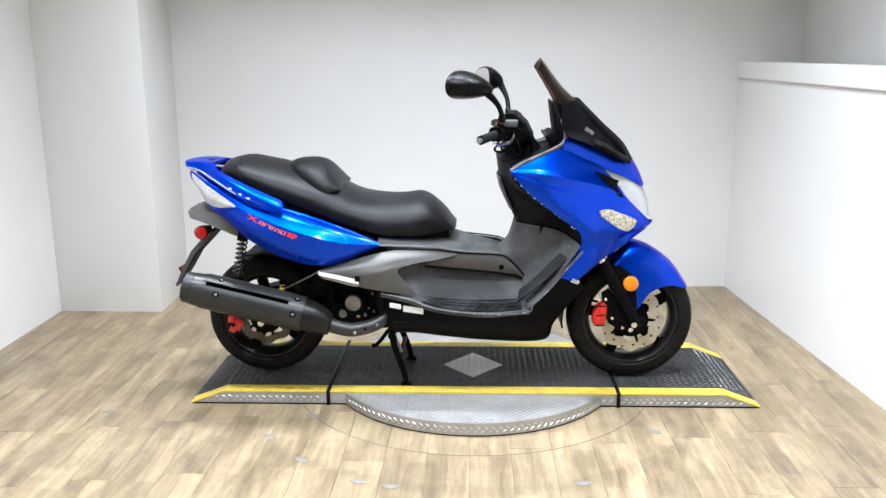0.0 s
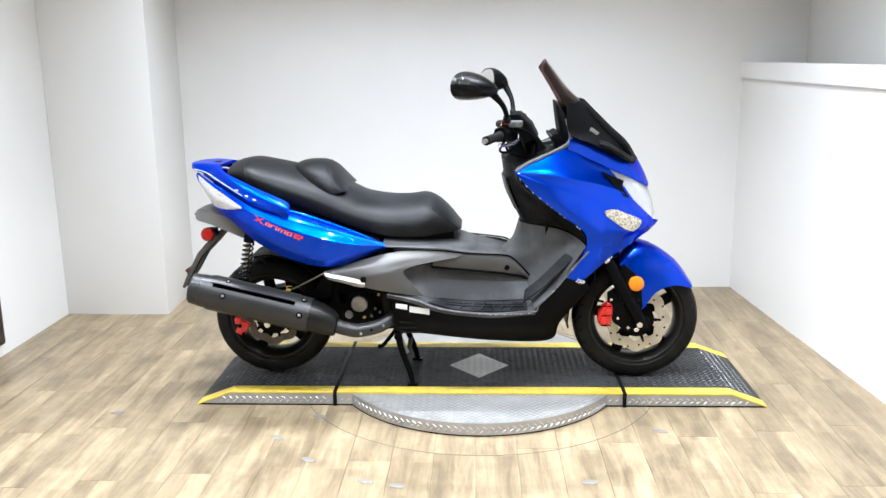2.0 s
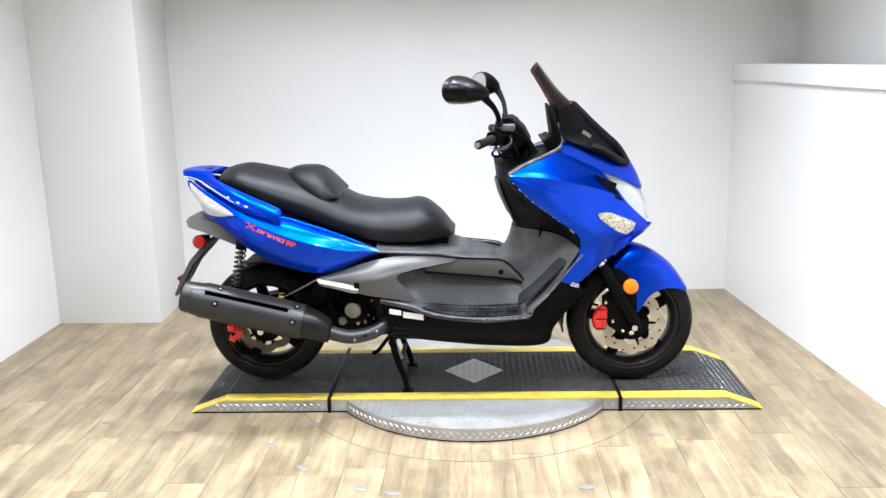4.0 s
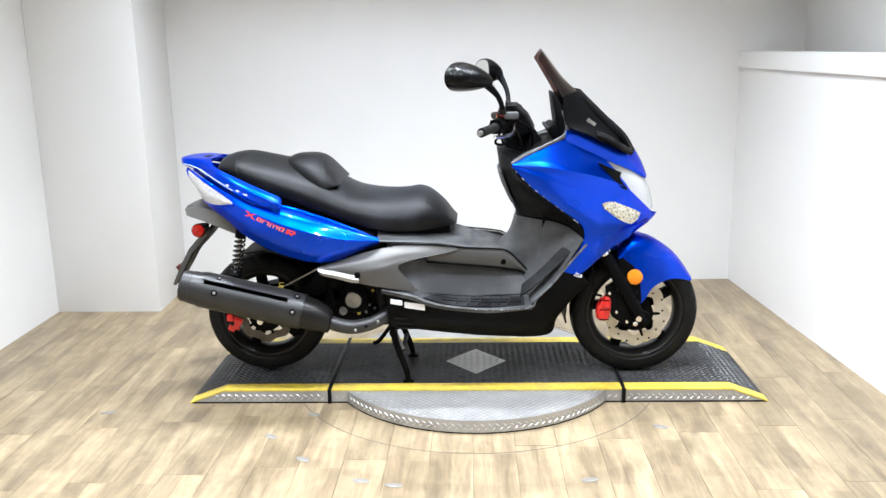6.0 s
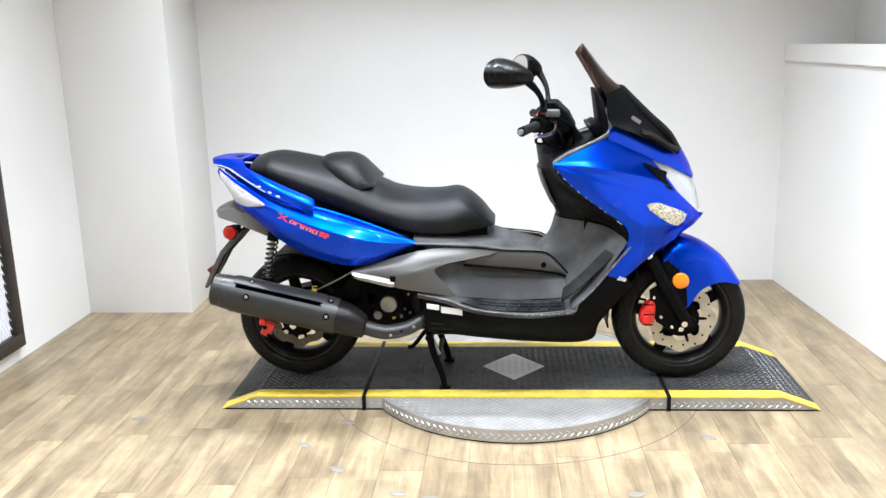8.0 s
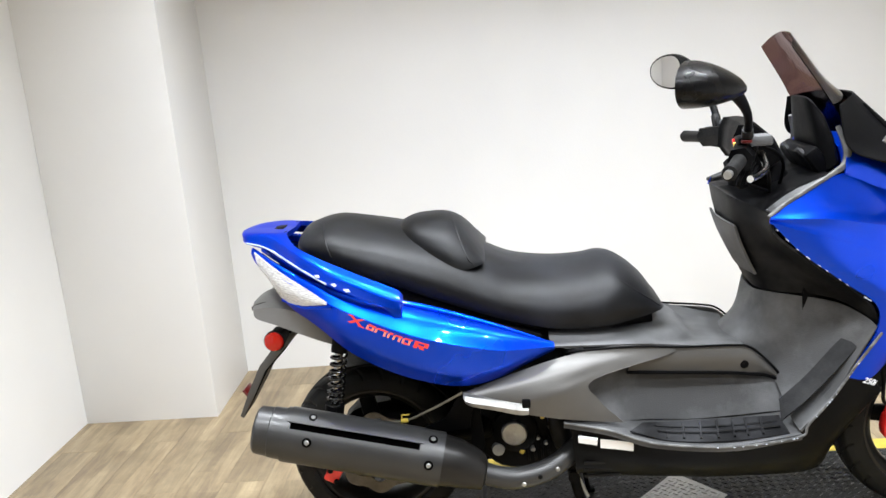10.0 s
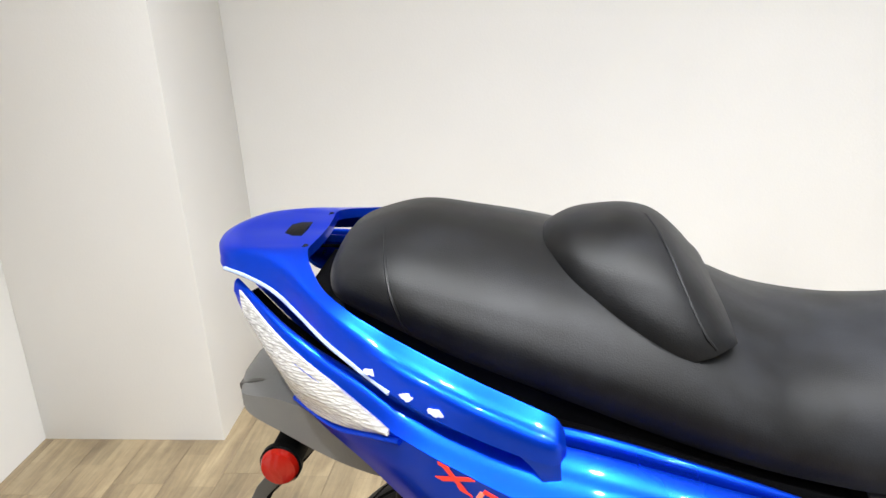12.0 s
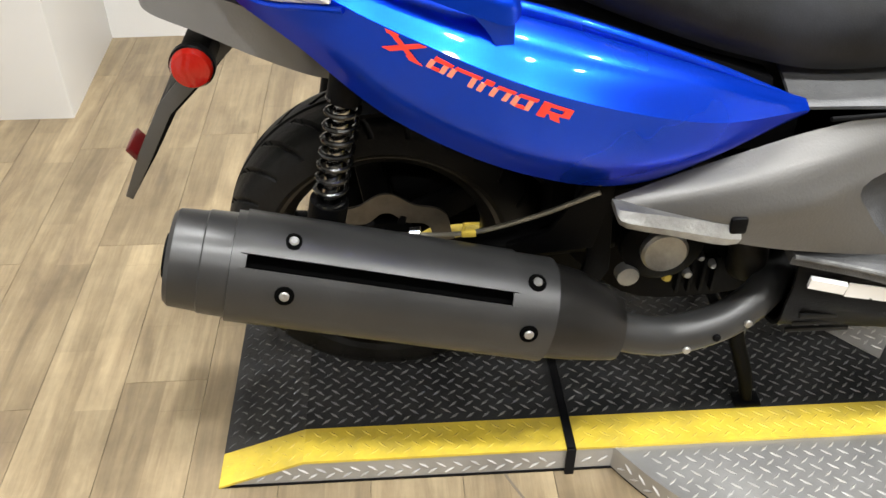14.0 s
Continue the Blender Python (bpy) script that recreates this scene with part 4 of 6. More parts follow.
both("front_indicator", tucked(sheet([rail((0.478, 0.327, 0.832), (0.515, 0.316, 0.836), (0.56, 0.289, 0.818), (0.612, 0.243, 0.792), (0.642, 0.210, 0.772)), rail((0.482, 0.331, 0.822), (0.52, 0.320, 0.805), (0.56, 0.299, 0.788), (0.60, 0.262, 0.770), (0.628, 0.230, 0.752)), rail((0.486, 0.330, 0.812), (0.52, 0.319, 0.785), (0.548, 0.304, 0.764), (0.575, 0.280, 0.748), (0.602, 0.250, 0.736))], 20, 9, 0.006, at(0.4, 0, 0.78))), GOLD_LENS, label="almond-shaped clear and amber front indicator")
part("nose_beak", tucked(sheet([rail((0.63, 0.2, 0.735), (0.70, 0.115, 0.735), (0.745, 0, 0.735)), rail((0.634, 0.18, 0.716), (0.69, 0.105, 0.712), (0.725, 0, 0.71)), rail((0.607, 0.18, 0.675), (0.65, 0.1, 0.68), (0.68, 0, 0.68))], 16, 9)), BLUE, scooter)
part("nose_beak", tucked(sheet([flip(rail((0.63, 0.2, 0.735), (0.70, 0.115, 0.735), (0.745, 0, 0.735))), flip(rail((0.634, 0.18, 0.716), (0.69, 0.105, 0.712), (0.725, 0, 0.71))), flip(rail((0.607, 0.18, 0.675), (0.65, 0.1, 0.68), (0.68, 0, 0.68)))], 16, 9)), BLUE, scooter)
part("steering_cover", tucked(loft([[at(x, w, z) for w, z in ((0.17, z0), (0.19, (z0 + z1) / 2), (0.12, z1), (-0.12, z1), (-0.19, (z0 + z1) / 2), (-0.17, z0))] for x, z0, z1 in ((0.28, 0.60, 0.98), (0.40, 0.575, 1.0), (0.50, 0.62, 0.94), (0.60, 0.69, 0.86))], 12)), BLACK, scooter)

# chipped paint along the edge of the fairing
edge_line = [tuck(p) for p in spline(rail((0.155, 0.337, 0.970), (0.23, 0.337, 0.894), (0.32, 0.336, 0.824), (0.409, 0.330, 0.752)), 60)]
for k in range(11):
    p = edge_line[min(59, int(60 * (k + random.uniform(0.0, 1.0)) / 11))]
    s_ = random.uniform(0.0010, 0.0032)
    ring_ = [(s_ * random.uniform(0.7, 1.4) * 1.6 * math.cos(a), s_ * random.uniform(0.4, 0.8) * math.sin(a)) for a in np.linspace(0, 2 * math.pi, 8)[:-1]]
    bm = prism(ring_, -0.0035, 0.004)
    part("paint_chip", turned(bm, Matrix.Translation(tuple(p)) @ Matrix.Rotation(radians(38), 4, "Y")), CHIP, lower[0], "bare scuffed edge", smooth=False)

# leg shield, foot ramps, tunnel
s0 = rail((0.190, 0, 0.742), (0.170, 0, 0.785), (0.135, 0, 0.875), (0.116, 0, 0.940), (0.104, 0, 1.008))
s1 = rail((0.211, 0.12, 0.748), (0.185, 0.12, 0.795), (0.143, 0.12, 0.880), (0.124, 0.12, 0.942), (0.112, 0.12, 1.004))
s2 = rail((0.350, 0.22, 0.742), (0.31, 0.23, 0.785), (0.215, 0.235, 0.870), (0.165, 0.235, 0.935), (0.157, 0.235, 0.987))
s3 = rail((0.428, 0.30, 0.685), (0.385, 0.322, 0.765), (0.26, 0.328, 0.862), (0.168, 0.330, 0.938), (0.160, 0.322, 0.988))
shield = part("leg_shield", tucked(sheet([s3, s2, s1, s0, flip(s1), flip(s2), flip(s3)], 28, 37, 0.006, at(0.6, 0, 0.8))), SHIELD, scooter, "dusty dark grey inner leg shield with glove box")
part("glove_box_lid", tucked(sheet([[(p[0] - 0.007, p[1], p[2]) for p in r] for r in (rail((0.182, 0.14, 0.800), (0.150, 0.14, 0.870), (0.130, 0.14, 0.930)), rail((0.172, 0, 0.795), (0.137, 0, 0.870), (0.118, 0, 0.930)), rail((0.182, -0.14, 0.800), (0.150, -0.14, 0.870), (0.130, -0.14, 0.930)))], 14, 13, 0.006)), DARK, shield, "dusty glove box lid")
part("glove_box_lock", lathe([(0.0, 0.0), (0.012, 0.0), (0.012, -0.012), (0.0, -0.012)], at(0.150, 0.05, 0.87), "x", 20), BLACK, shield)
part("ignition_key", box(at(0.118, 0.062, 0.925), at(0.145, 0.056, 0.975), 0.003), BLACK, shield)
r_in = rail((0.105, 0, 0.612), (0.155, 0, 0.660), (0.186, 0, 0.735))
r_a = rail((0.13, 0.1, 0.60), (0.18, 0.11, 0.655), (0.206, 0.12, 0.745))
r_b = rail((0.205, 0.165, 0.53), (0.280, 0.20, 0.622), (0.346, 0.22, 0.735))
r_c = rail((0.222, 0.27, 0.462), (0.312, 0.27, 0.562), (0.396, 0.285, 0.712))
r_d = rail((0.228, 0.335, 0.448), (0.325, 0.325, 0.543), (0.418, 0.312, 0.690))
part("foot_ramp", tucked(sheet([r_d, r_c, r_b, r_a, r_in, flip(r_a), flip(r_b), flip(r_c), flip(r_d)], 20, 41, 0.006, at(0.5, 0, 0.4))), DARK, scooter, "dusty grey sloping foot board")
for s in (1, -1):
    part("ramp_mat", tucked(sheet([[at(x, w * s, z) for x, w, z in ((0.186, 0.315, 0.470), (0.262, 0.314, 0.528), (0.352, 0.308, 0.612), (0.385, 0.303, 0.648))], [at(x, w * s, z) for x, w, z in ((0.196, 0.262, 0.505), (0.262, 0.262, 0.560), (0.340, 0.262, 0.640), (0.385, 0.275, 0.682))]], 16, 5, 0.004, at(0.5, 0.3 * s, 0.3))), SHIELD, scooter, "dark ribbed foot rest panel")
t0 = rail((-0.38, 0, 0.712), (-0.07, 0, 0.672), (0.011, 0, 0.629), (0.115, 0, 0.612))
t1 = rail((-0.38, 0.15, 0.706), (-0.07, 0.12, 0.668), (0.011, 0.10, 0.625), (0.122, 0.08, 0.612))
t2 = rail((-0.38, 0.240, 0.676), (-0.165, 0.226, 0.664), (-0.06, 0.198, 0.645), (0.131, 0.150, 0.606))
part("tunnel_cover", sheet([t2, t1, t0, flip(t1), flip(t2)], 24, 21, 0.005, at(-0.1, 0, 0.4)), DARK, scooter, "dusty grey centre tunnel cover")
cover_t = rail((-0.600, 0.290, 0.588), (-0.517, 0.278, 0.612), (-0.431, 0.268, 0.636), (-0.354, 0.256, 0.652), (-0.247, 0.240, 0.664), (-0.160, 0.226, 0.660))
cover_b = rail((-0.595, 0.300, 0.580), (-0.45, 0.302, 0.608), (-0.33, 0.286, 0.630), (-0.20, 0.246, 0.636), (-0.065, 0.208, 0.631))
cover_m = rail((-0.590, 0.304, 0.572), (-0.45, 0.318, 0.575), (-0.36, 0.312, 0.590), (-0.280, 0.288, 0.600))
cover_n = rail((-0.585, 0.304, 0.565), (-0.44, 0.316, 0.548), (-0.35, 0.312, 0.548), (-0.272, 0.296, 0.550))
cover_l = rail((-0.580, 0.300, 0.558), (-0.431, 0.31, 0.522), (-0.319, 0.308, 0.502), (-0.212, 0.298, 0.486))
both("side_cover", sheet([cover_t, cover_b, cover_m, cover_n, cover_l], 28, 21, 0.005, at(-0.4, 0, 0.6)), GREY, label="satin grey rear side cover")
strip_u = rail((-0.175, 0.222, 0.655), (-0.06, 0.200, 0.636), (0.083, 0.178, 0.624), (0.130, 0.170, 0.612), (0.172, 0.160, 0.572), (0.213, 0.150, 0.524))
strip_m = rail((-0.180, 0.228, 0.620), (-0.06, 0.206, 0.606), (0.083, 0.186, 0.594), (0.130, 0.177, 0.585), (0.170, 0.167, 0.556), (0.208, 0.154, 0.522))
strip_l = rail((-0.185, 0.222, 0.590), (-0.055, 0.198, 0.572), (0.083, 0.180, 0.555), (0.130, 0.172, 0.546), (0.168, 0.162, 0.538), (0.203, 0.150, 0.519))
strips = both("side_strip", sheet([strip_u, strip_m, strip_l], 36, 9, 0.005, at(0, 0, 0.6)), GREY, label="satin grey trim strip with a lock")
# black tubes paint the shadow lines along the strip's lower and upper edges
both("strip_shadow_line", tube(rail((-0.190, 0.224, 0.588), (-0.055, 0.201, 0.570), (0.083, 0.183, 0.553), (0.130, 0.175, 0.544), (0.168, 0.165, 0.536), (0.206, 0.152, 0.517)), 0.0045, 8, 40), BLACK)
both("strip_shadow_line", tube(rail((-0.335, 0.252, 0.664), (-0.175, 0.229, 0.658), (-0.06, 0.203, 0.640), (0.083, 0.181, 0.628), (0.132, 0.173, 0.616), (0.176, 0.162, 0.574), (0.218, 0.151, 0.523)), 0.0032, 8, 40), BLACK)
for s, host in zip((1, -1), strips):
    part("lock", lathe([(0.0, 0.0), (0.011, 0.0), (0.011, -0.005 * s), (0.007, -0.006 * s), (0.0, -0.004 * s)], at(0.114, 0.176 * s, 0.574), "y", 20), BLACK, host)
both("tunnel_wall", sheet([rail((-0.300, 0.275, 0.590), (-0.145, 0.200, 0.600), (-0.009, 0.178, 0.570), (0.20, 0.142, 0.522)), rail((-0.290, 0.250, 0.53), (-0.145, 0.195, 0.54), (-0.009, 0.180, 0.51), (0.215, 0.165, 0.49)), rail((-0.245, 0.270, 0.475), (-0.145, 0.225, 0.458), (-0.009, 0.205, 0.443), (0.215, 0.19, 0.446))], 24, 13, 0.005, at(0, 0, 0.55)), DARK, label="dusty recessed tunnel side")
board_i = rail((-0.35, 0.24, 0.500), (-0.24, 0.255, 0.476), (-0.12, 0.21, 0.450), (0.05, 0.19, 0.440), (0.235, 0.18, 0.452))
board_o = rail((-0.36, 0.305, 0.499), (-0.252, 0.322, 0.480), (-0.14, 0.338, 0.446), (0.05, 0.342, 0.428), (0.232, 0.338, 0.440))
boards = both("foot_board", tucked(sheet([board_i, board_o], 30, 7, 0.016, at(0, 0.3, 0))), DARK, label="dark foot board with scuffed edge")
for s, host in zip((1, -1), boards):
    mat_i = rail((-0.16, 0.25 * s, 0.461), (-0.08, 0.23 * s, 0.450), (0.06, 0.22 * s, 0.445), (0.205, 0.23 * s, 0.447))
    mat_o = rail((-0.20, 0.315 * s, 0.470), (-0.10, 0.328 * s, 0.444), (0.06, 0.330 * s, 0.4355), (0.205, 0.328 * s, 0.4395))
    part("rubber_mat", tucked(sheet([mat_i, mat_o], 20, 5, 0.003, at(0, 0.3 * s, 0))), MAT, host, "dusty black rubber foot mat")
    for k in range(7):
        x = -0.10 + k * 0.042
        part("mat_rib", tucked(tube([at(x, 0.245 * s, 0.4505 - max(0, -x) * 0.02), at(x - 0.012, 0.318 * s, 0.4405 + max(0, -x) * 0.05)], 0.0035, 6)), MAT, host)
    for lo_w in (0.262, 0.292):
        part("mat_rib", tucked(tube([at(x, lo_w * s, z) for x, z in ((-0.13, 0.4565), (-0.06, 0.4485), (0.06, 0.4445), (0.19, 0.4455))], 0.003, 6, 16)), MAT, host)
    edge = [at(p[0], (CY - p[1]) * s + 0.002 * s, p[2]) for p in rail((-0.36, 0.305, 0.497), (-0.252, 0.322, 0.478), (-0.14, 0.338, 0.444), (0.05, 0.343, 0.426), (0.222, 0.340, 0.434), (0.25, 0.337, 0.466), (0.325, 0.328, 0.541), (0.43, 0.308, 0.672))]
    part("edge_trim", tucked(tube(edge, 0.0036, 8, 60)), TRIM_DUST, host, "scuffed pale edge strip")
    if s > 0:
        worn = spline(edge, 100)
        for k in [random.randint(36, 56) for _ in range(9)] + [random.randint(74, 95) for _ in range(9)]:
            s_ = random.uniform(0.0008, 0.0022)
            bm = prism([(s_ * random.uniform(0.8, 2.0) * math.cos(a), s_ * random.uniform(0.4, 0.8) * math.sin(a)) for a in np.linspace(0, 2 * math.pi, 8)[:-1]], -0.005, 0.002)
            rise = math.atan2(worn[k + 1][2] - worn[k - 1][2], worn[k + 1][0] - worn[k - 1][0])
            part("scuff", turned(bm, Matrix.Translation(tuck(tuple(worn[k]))) @ Matrix.Rotation(-rise, 4, "Y")), CHIP, host, "bare scuffed edge", smooth=False)
belly_u = rail((-0.345, 0.298, 0.488), (-0.209, 0.318, 0.455), (-0.119, 0.328, 0.430), (0.06, 0.330, 0.415), (0.204, 0.328, 0.422), (0.255, 0.325, 0.462), (0.40, 0.305, 0.615))
belly_m = rail((-0.340, 0.29, 0.41), (-0.205, 0.300, 0.375), (-0.10, 0.295, 0.35), (0.06, 0.29, 0.34), (0.25, 0.29, 0.345), (0.33, 0.295, 0.405), (0.425, 0.290, 0.540))
belly_l = rail((-0.333, 0.24, 0.327), (-0.172, 0.215, 0.300), (-0.06, 0.19, 0.280), (0.06, 0.185, 0.268), (0.30, 0.190, 0.272), (0.345, 0.215, 0.365), (0.440, 0.27, 0.512))
belly_c = rail((-0.333, 0, 0.327), (-0.172, 0, 0.300), (-0.06, 0, 0.280), (0.06, 0, 0.262), (0.30, 0, 0.268), (0.345, 0, 0.365), (0.440, 0, 0.512))
belly = part("belly_pan", tucked(sheet([belly_u, belly_m, belly_l, belly_c, flip(belly_l), flip(belly_m), flip(belly_u)], 40, 37, 0.006, at(0, 0, 0.5))), BLACK, scooter, "matt black belly pan with two white labels")
part("belly_step", box(at(-0.035, 0.15, 0.262), at(0.04, -0.15, 0.285), 0.004), BLACK, scooter)
for x0, x1, z0, z1 in ((-0.328, -0.283, 0.441, 0.458), (-0.274, -0.194, 0.424, 0.449)):
    tilt = lambda x: (x - x0) * 0.10
    part("label_plate", sheet([rail((x0, 0.308, z1), (x1, 0.320, z1 - tilt(x1))), rail((x0, 0.305, z0), (x1, 0.316, z0 - tilt(x1)))], 4, 3, 0.008, at(-0.2, 0, 0.4)), WHITE, belly, "plain white sticker", smooth=False)
for k in range(3):
    part("vent_slot", box(at(-0.315, 0.290 - k * 0.012, 0.372 - k * 0.024), at(-0.262 + k * 0.02, 0.284 - k * 0.012, 0.379 - k * 0.024), 0.001), RUBBER, belly)
badge = bpy.data.curves.new("badge", "FONT")
badge.body, badge.size, badge.extrude, badge.align_x, badge.align_y = "250i", 0.021, 0.0006, "CENTER", "CENTER"
badge.shear = 0.35
badge_ob = attach(new("badge", badge), WHITE, scooter, "small white and red badge")
badge_ob.matrix_basis = Matrix.Translation(tuck(at(0.402, 0.318, 0.553))) @ Matrix.Rotation(radians(15), 4, "Z") @ Matrix.Rotation(radians(22), 4, "Y") @ Matrix.Rotation(radians(90), 4, "X")

# screen and cockpit
sc = rail((0.283, 0, 1.397), (0.385, 0, 1.268), (0.50, 0, 1.152), (0.60, 0, 1.058), (0.640, 0, 0.998))
sa = rail((0.279, 0.090, 1.388), (0.368, 0.105, 1.258), (0.470, 0.118, 1.143), (0.562, 0.125, 1.052), (0.612, 0.10, 0.997))
se = rail((0.264, 0.148, 1.362), (0.318, 0.172, 1.275), (0.378, 0.205, 1.175), (0.470, 0.210, 1.075), (0.590, 0.155, 0.998))
screen = part("screen", tucked(sheet([se, sa, sc, flip(sa), flip(se)], 28, 25, 0.003, at(0.3, 0, 1.1))), SMOKE, scooter, "tall smoked brown windscreen")
screen.visible_shadow = False
gc = rail((0.425, 0, 1.232), (0.52, 0, 1.138), (0.602, 0, 1.062), (0.646, 0, 0.993))
ga = rail((0.398, 0.112, 1.232), (0.492, 0.124, 1.128), (0.568, 0.130, 1.054), (0.618, 0.105, 0.990))
ge = rail((0.338, 0.190, 1.215), (0.350, 0.226, 1.115), (0.448, 0.230, 1.068), (0.596, 0.16, 0.995))
part("screen_base", sheet([ge, ga, gc, flip(ga), flip(ge)], 24, 25, 0.004, at(0.8, 0, 1.4)), BLACK, screen, "gloss black lower screen panel")
both("screen_bolt_cover", sheet([rail((0.425, 0.224, 1.128), (0.455, 0.224, 1.108)), rail((0.432, 0.226, 1.140), (0.462, 0.222, 1.118))], 6, 3, 0.004), CAST, screen)
both("screen_foot", loft([[at(x, w + dw, z + dz) for dw, dz in ((0.012, 0), (0.006, 0.012), (-0.01, 0.014), (-0.012, -0.008), (0.004, -0.012))] for x, w, z in ((0.465, 0.212, 1.075), (0.51, 0.208, 1.060), (0.57, 0.178, 1.022), (0.61, 0.15, 0.998))], 14), SHIELD, screen, "dark grey screen mounting strip")
both("screen_front_strip", tube(rail((0.420, 0.118, 1.208), (0.500, 0.128, 1.122), (0.575, 0.134, 1.050), (0.622, 0.10, 0.988)), [0.006, 0.011, 0.013, 0.006], 8), BLACK, screen)
cw0 = rail((0.104, 0, 1.008), (0.112, 0.12, 1.004), (0.157, 0.235, 0.987), (0.160, 0.322, 0.990))
cw1 = rail((0.20, 0, 1.02), (0.20, 0.12, 1.015), (0.215, 0.20, 1.012), (0.252, 0.286, 1.030))
cw2 = rail((0.345, 0, 1.05), (0.345, 0.12, 1.05), (0.350, 0.20, 1.052), (0.360, 0.252, 1.066))
for r in ((cw0, cw1, cw2), (flip(cw0), flip(cw1), flip(cw2))):
    part("cockpit_cowl", tucked(sheet(list(r), 20, 11, 0.005, at(0.25, 0, 0.8))), BLACK, scooter, "black cockpit surround")
for turn in (lambda r: r, flip):
    part("cowl_rim", tucked(sheet([turn([(0.45 * a[0] + 0.55 * b[0], 0.45 * a[1] + 0.55 * b[1], 0.45 * a[2] + 0.55 * b[2] + 0.005), (b[0], b[1], b[2] + 0.005)]) for a, b in ((cw0[2], cw0[3]), (cw1[2], cw1[3]), (cw2[2], cw2[3]))], 8, 21, 0.004, at(0.25, 0, 0.8))), DARK, scooter, "dusty grey rim of the cockpit surround")
both("cowl_edge", tucked(tube(rail((0.152, 0.328, 0.984), (0.200, 0.306, 1.008), (0.255, 0.288, 1.032), (0.320, 0.266, 1.060), (0.360, 0.252, 1.082), (0.368, 0.240, 1.118), (0.352, 0.218, 1.168)), [0.0055, 0.0055, 0.0055, 0.006, 0.009, 0.010, 0.006], 8, 44)), TRIM_DUST)
fn0 = rail((0.345, 0, 1.05), (0.345, 0.09, 1.05), (0.350, 0.135, 1.052), (0.366, 0.170, 1.07))
fn1 = rail((0.330, 0, 1.15), (0.330, 0.08, 1.15), (0.337, 0.120, 1.148), (0.360, 0.150, 1.135))
fn2 = rail((0.318, 0, 1.230), (0.318, 0.055, 1.230), (0.326, 0.09, 1.220), (0.346, 0.118, 1.192))
for r in ((fn0, fn1, fn2), (flip(fn0), flip(fn1), flip(fn2))):
    part("instrument_hood", tucked(sheet(list(r), 20, 11, 0.008, at(0.5, 0, 1.1))), BLACK, scooter, "black instrument hood")
dial = part("instrument_panel", turned(box((-0.02, -0.11, -0.05), (0.02, 0.11, 0.05), 0.012), Matrix.Translation(at(0.330, 0, 1.062)) @ Matrix.Rotation(radians(-35), 4, "Y")), BLACK, scooter)
for yy in (-0.06, 0.06):
    part("dial", turned(as_bmesh(lathe([(0.0, 0.0), (0.042, 0.0), (0.042, -0.008), (0.036, -0.012), (0.0, -0.008)], (0, yy, 0), "x", 24)), Matrix.Translation(at(0.312, 0, 1.072)) @ Matrix.Rotation(radians(-35), 4, "Y")), SHIELD, dial)

# handlebar, turned slightly
STEER = Matrix.Translation((0.003, -0.022, 0.006)) @ Matrix.Translation(at(0.17, 0, 1.1)) @ Matrix.Rotation(radians(-5), 4, "Z") @ Matrix.Translation(-Vector(at(0.17, 0, 1.1)))


def steered(geo):
    """Turn and seat a part with the handlebar."""
    if isinstance(geo, bmesh.types.BMesh):
        return turned(geo, STEER)
    return [STEER @ Vector(v) for v in geo[0]], geo[1]


bar = part("handlebar_cover", steered(loft([[at(x + 0.01 * k, w, z) for x, z in ((0.110, 1.100), (0.114, 1.150), (0.126, 1.176), (0.160, 1.177), (0.205, 1.135), (0.230, 1.085), (0.180, 1.055), (0.130, 1.070))] for k, w in ((0, 0.115), (1, 0.09), (1, 0.0), (1, -0.09), (0, -0.115))], 14)), BLACK, scooter, "black handlebar cover")
part("steering_neck", tube([at(0.17, 0, 1.09), at(0.20, 0, 1.02), at(0.23, 0, 0.95)], [0.06, 0.075, 0.09], 16), BLACK, scooter)
for s in (1, -1):
    grip = part("grip", steered(tube([at(0.100, 0.265 * s, 1.108), at(0.078, 0.33 * s, 1.104), at(0.058, 0.388 * s, 1.100)], [0.0175, 0.0165, 0.0175], 14)), RUBBER, scooter, "black rubber grip")
    part("bar_end", steered(tube([at(0.058, 0.386 * s, 1.100), at(0.051, 0.405 * s, 1.099)], 0.0095, 14)), CAST, grip)
    part("switch_housing", steered(loft([[at(x + dx, w * s, z + dz) for dx, dz in ((-0.028, 0), (-0.02, 0.026), (0.012, 0.03), (0.03, 0.008), (0.022, -0.024), (-0.012, -0.026))] for x, w, z in ((0.145, 0.12, 1.125), (0.128, 0.18, 1.118), (0.112, 0.235, 1.110), (0.102, 0.262, 1.108))], 12)), BLACK, scooter)
    lever = part("brake_lever", steered(tube([at(0.165, 0.19 * s, 1.112), at(0.165, 0.24 * s, 1.085), at(0.135, 0.31 * s, 1.078), at(0.105, 0.37 * s, 1.082)], [0.010, 0.008, 0.007, 0.008], 10)), CHROME if s > 0 else BLACK, scooter, "curved brake lever")
    part("reservoir", steered(box(at(0.13, 0.205 * s + 0.028, 1.135), at(0.185, 0.205 * s - 0.028, 1.160), 0.007)), DARK, scooter, "brake fluid reservoir")
part("throttle_cable", steered(tube([at(0.12, 0.24, 1.09), at(0.10, 0.25, 1.05), at(0.13, 0.20, 1.04), at(0.17, 0.12, 1.07)], 0.005, 8)), BLACK, scooter)
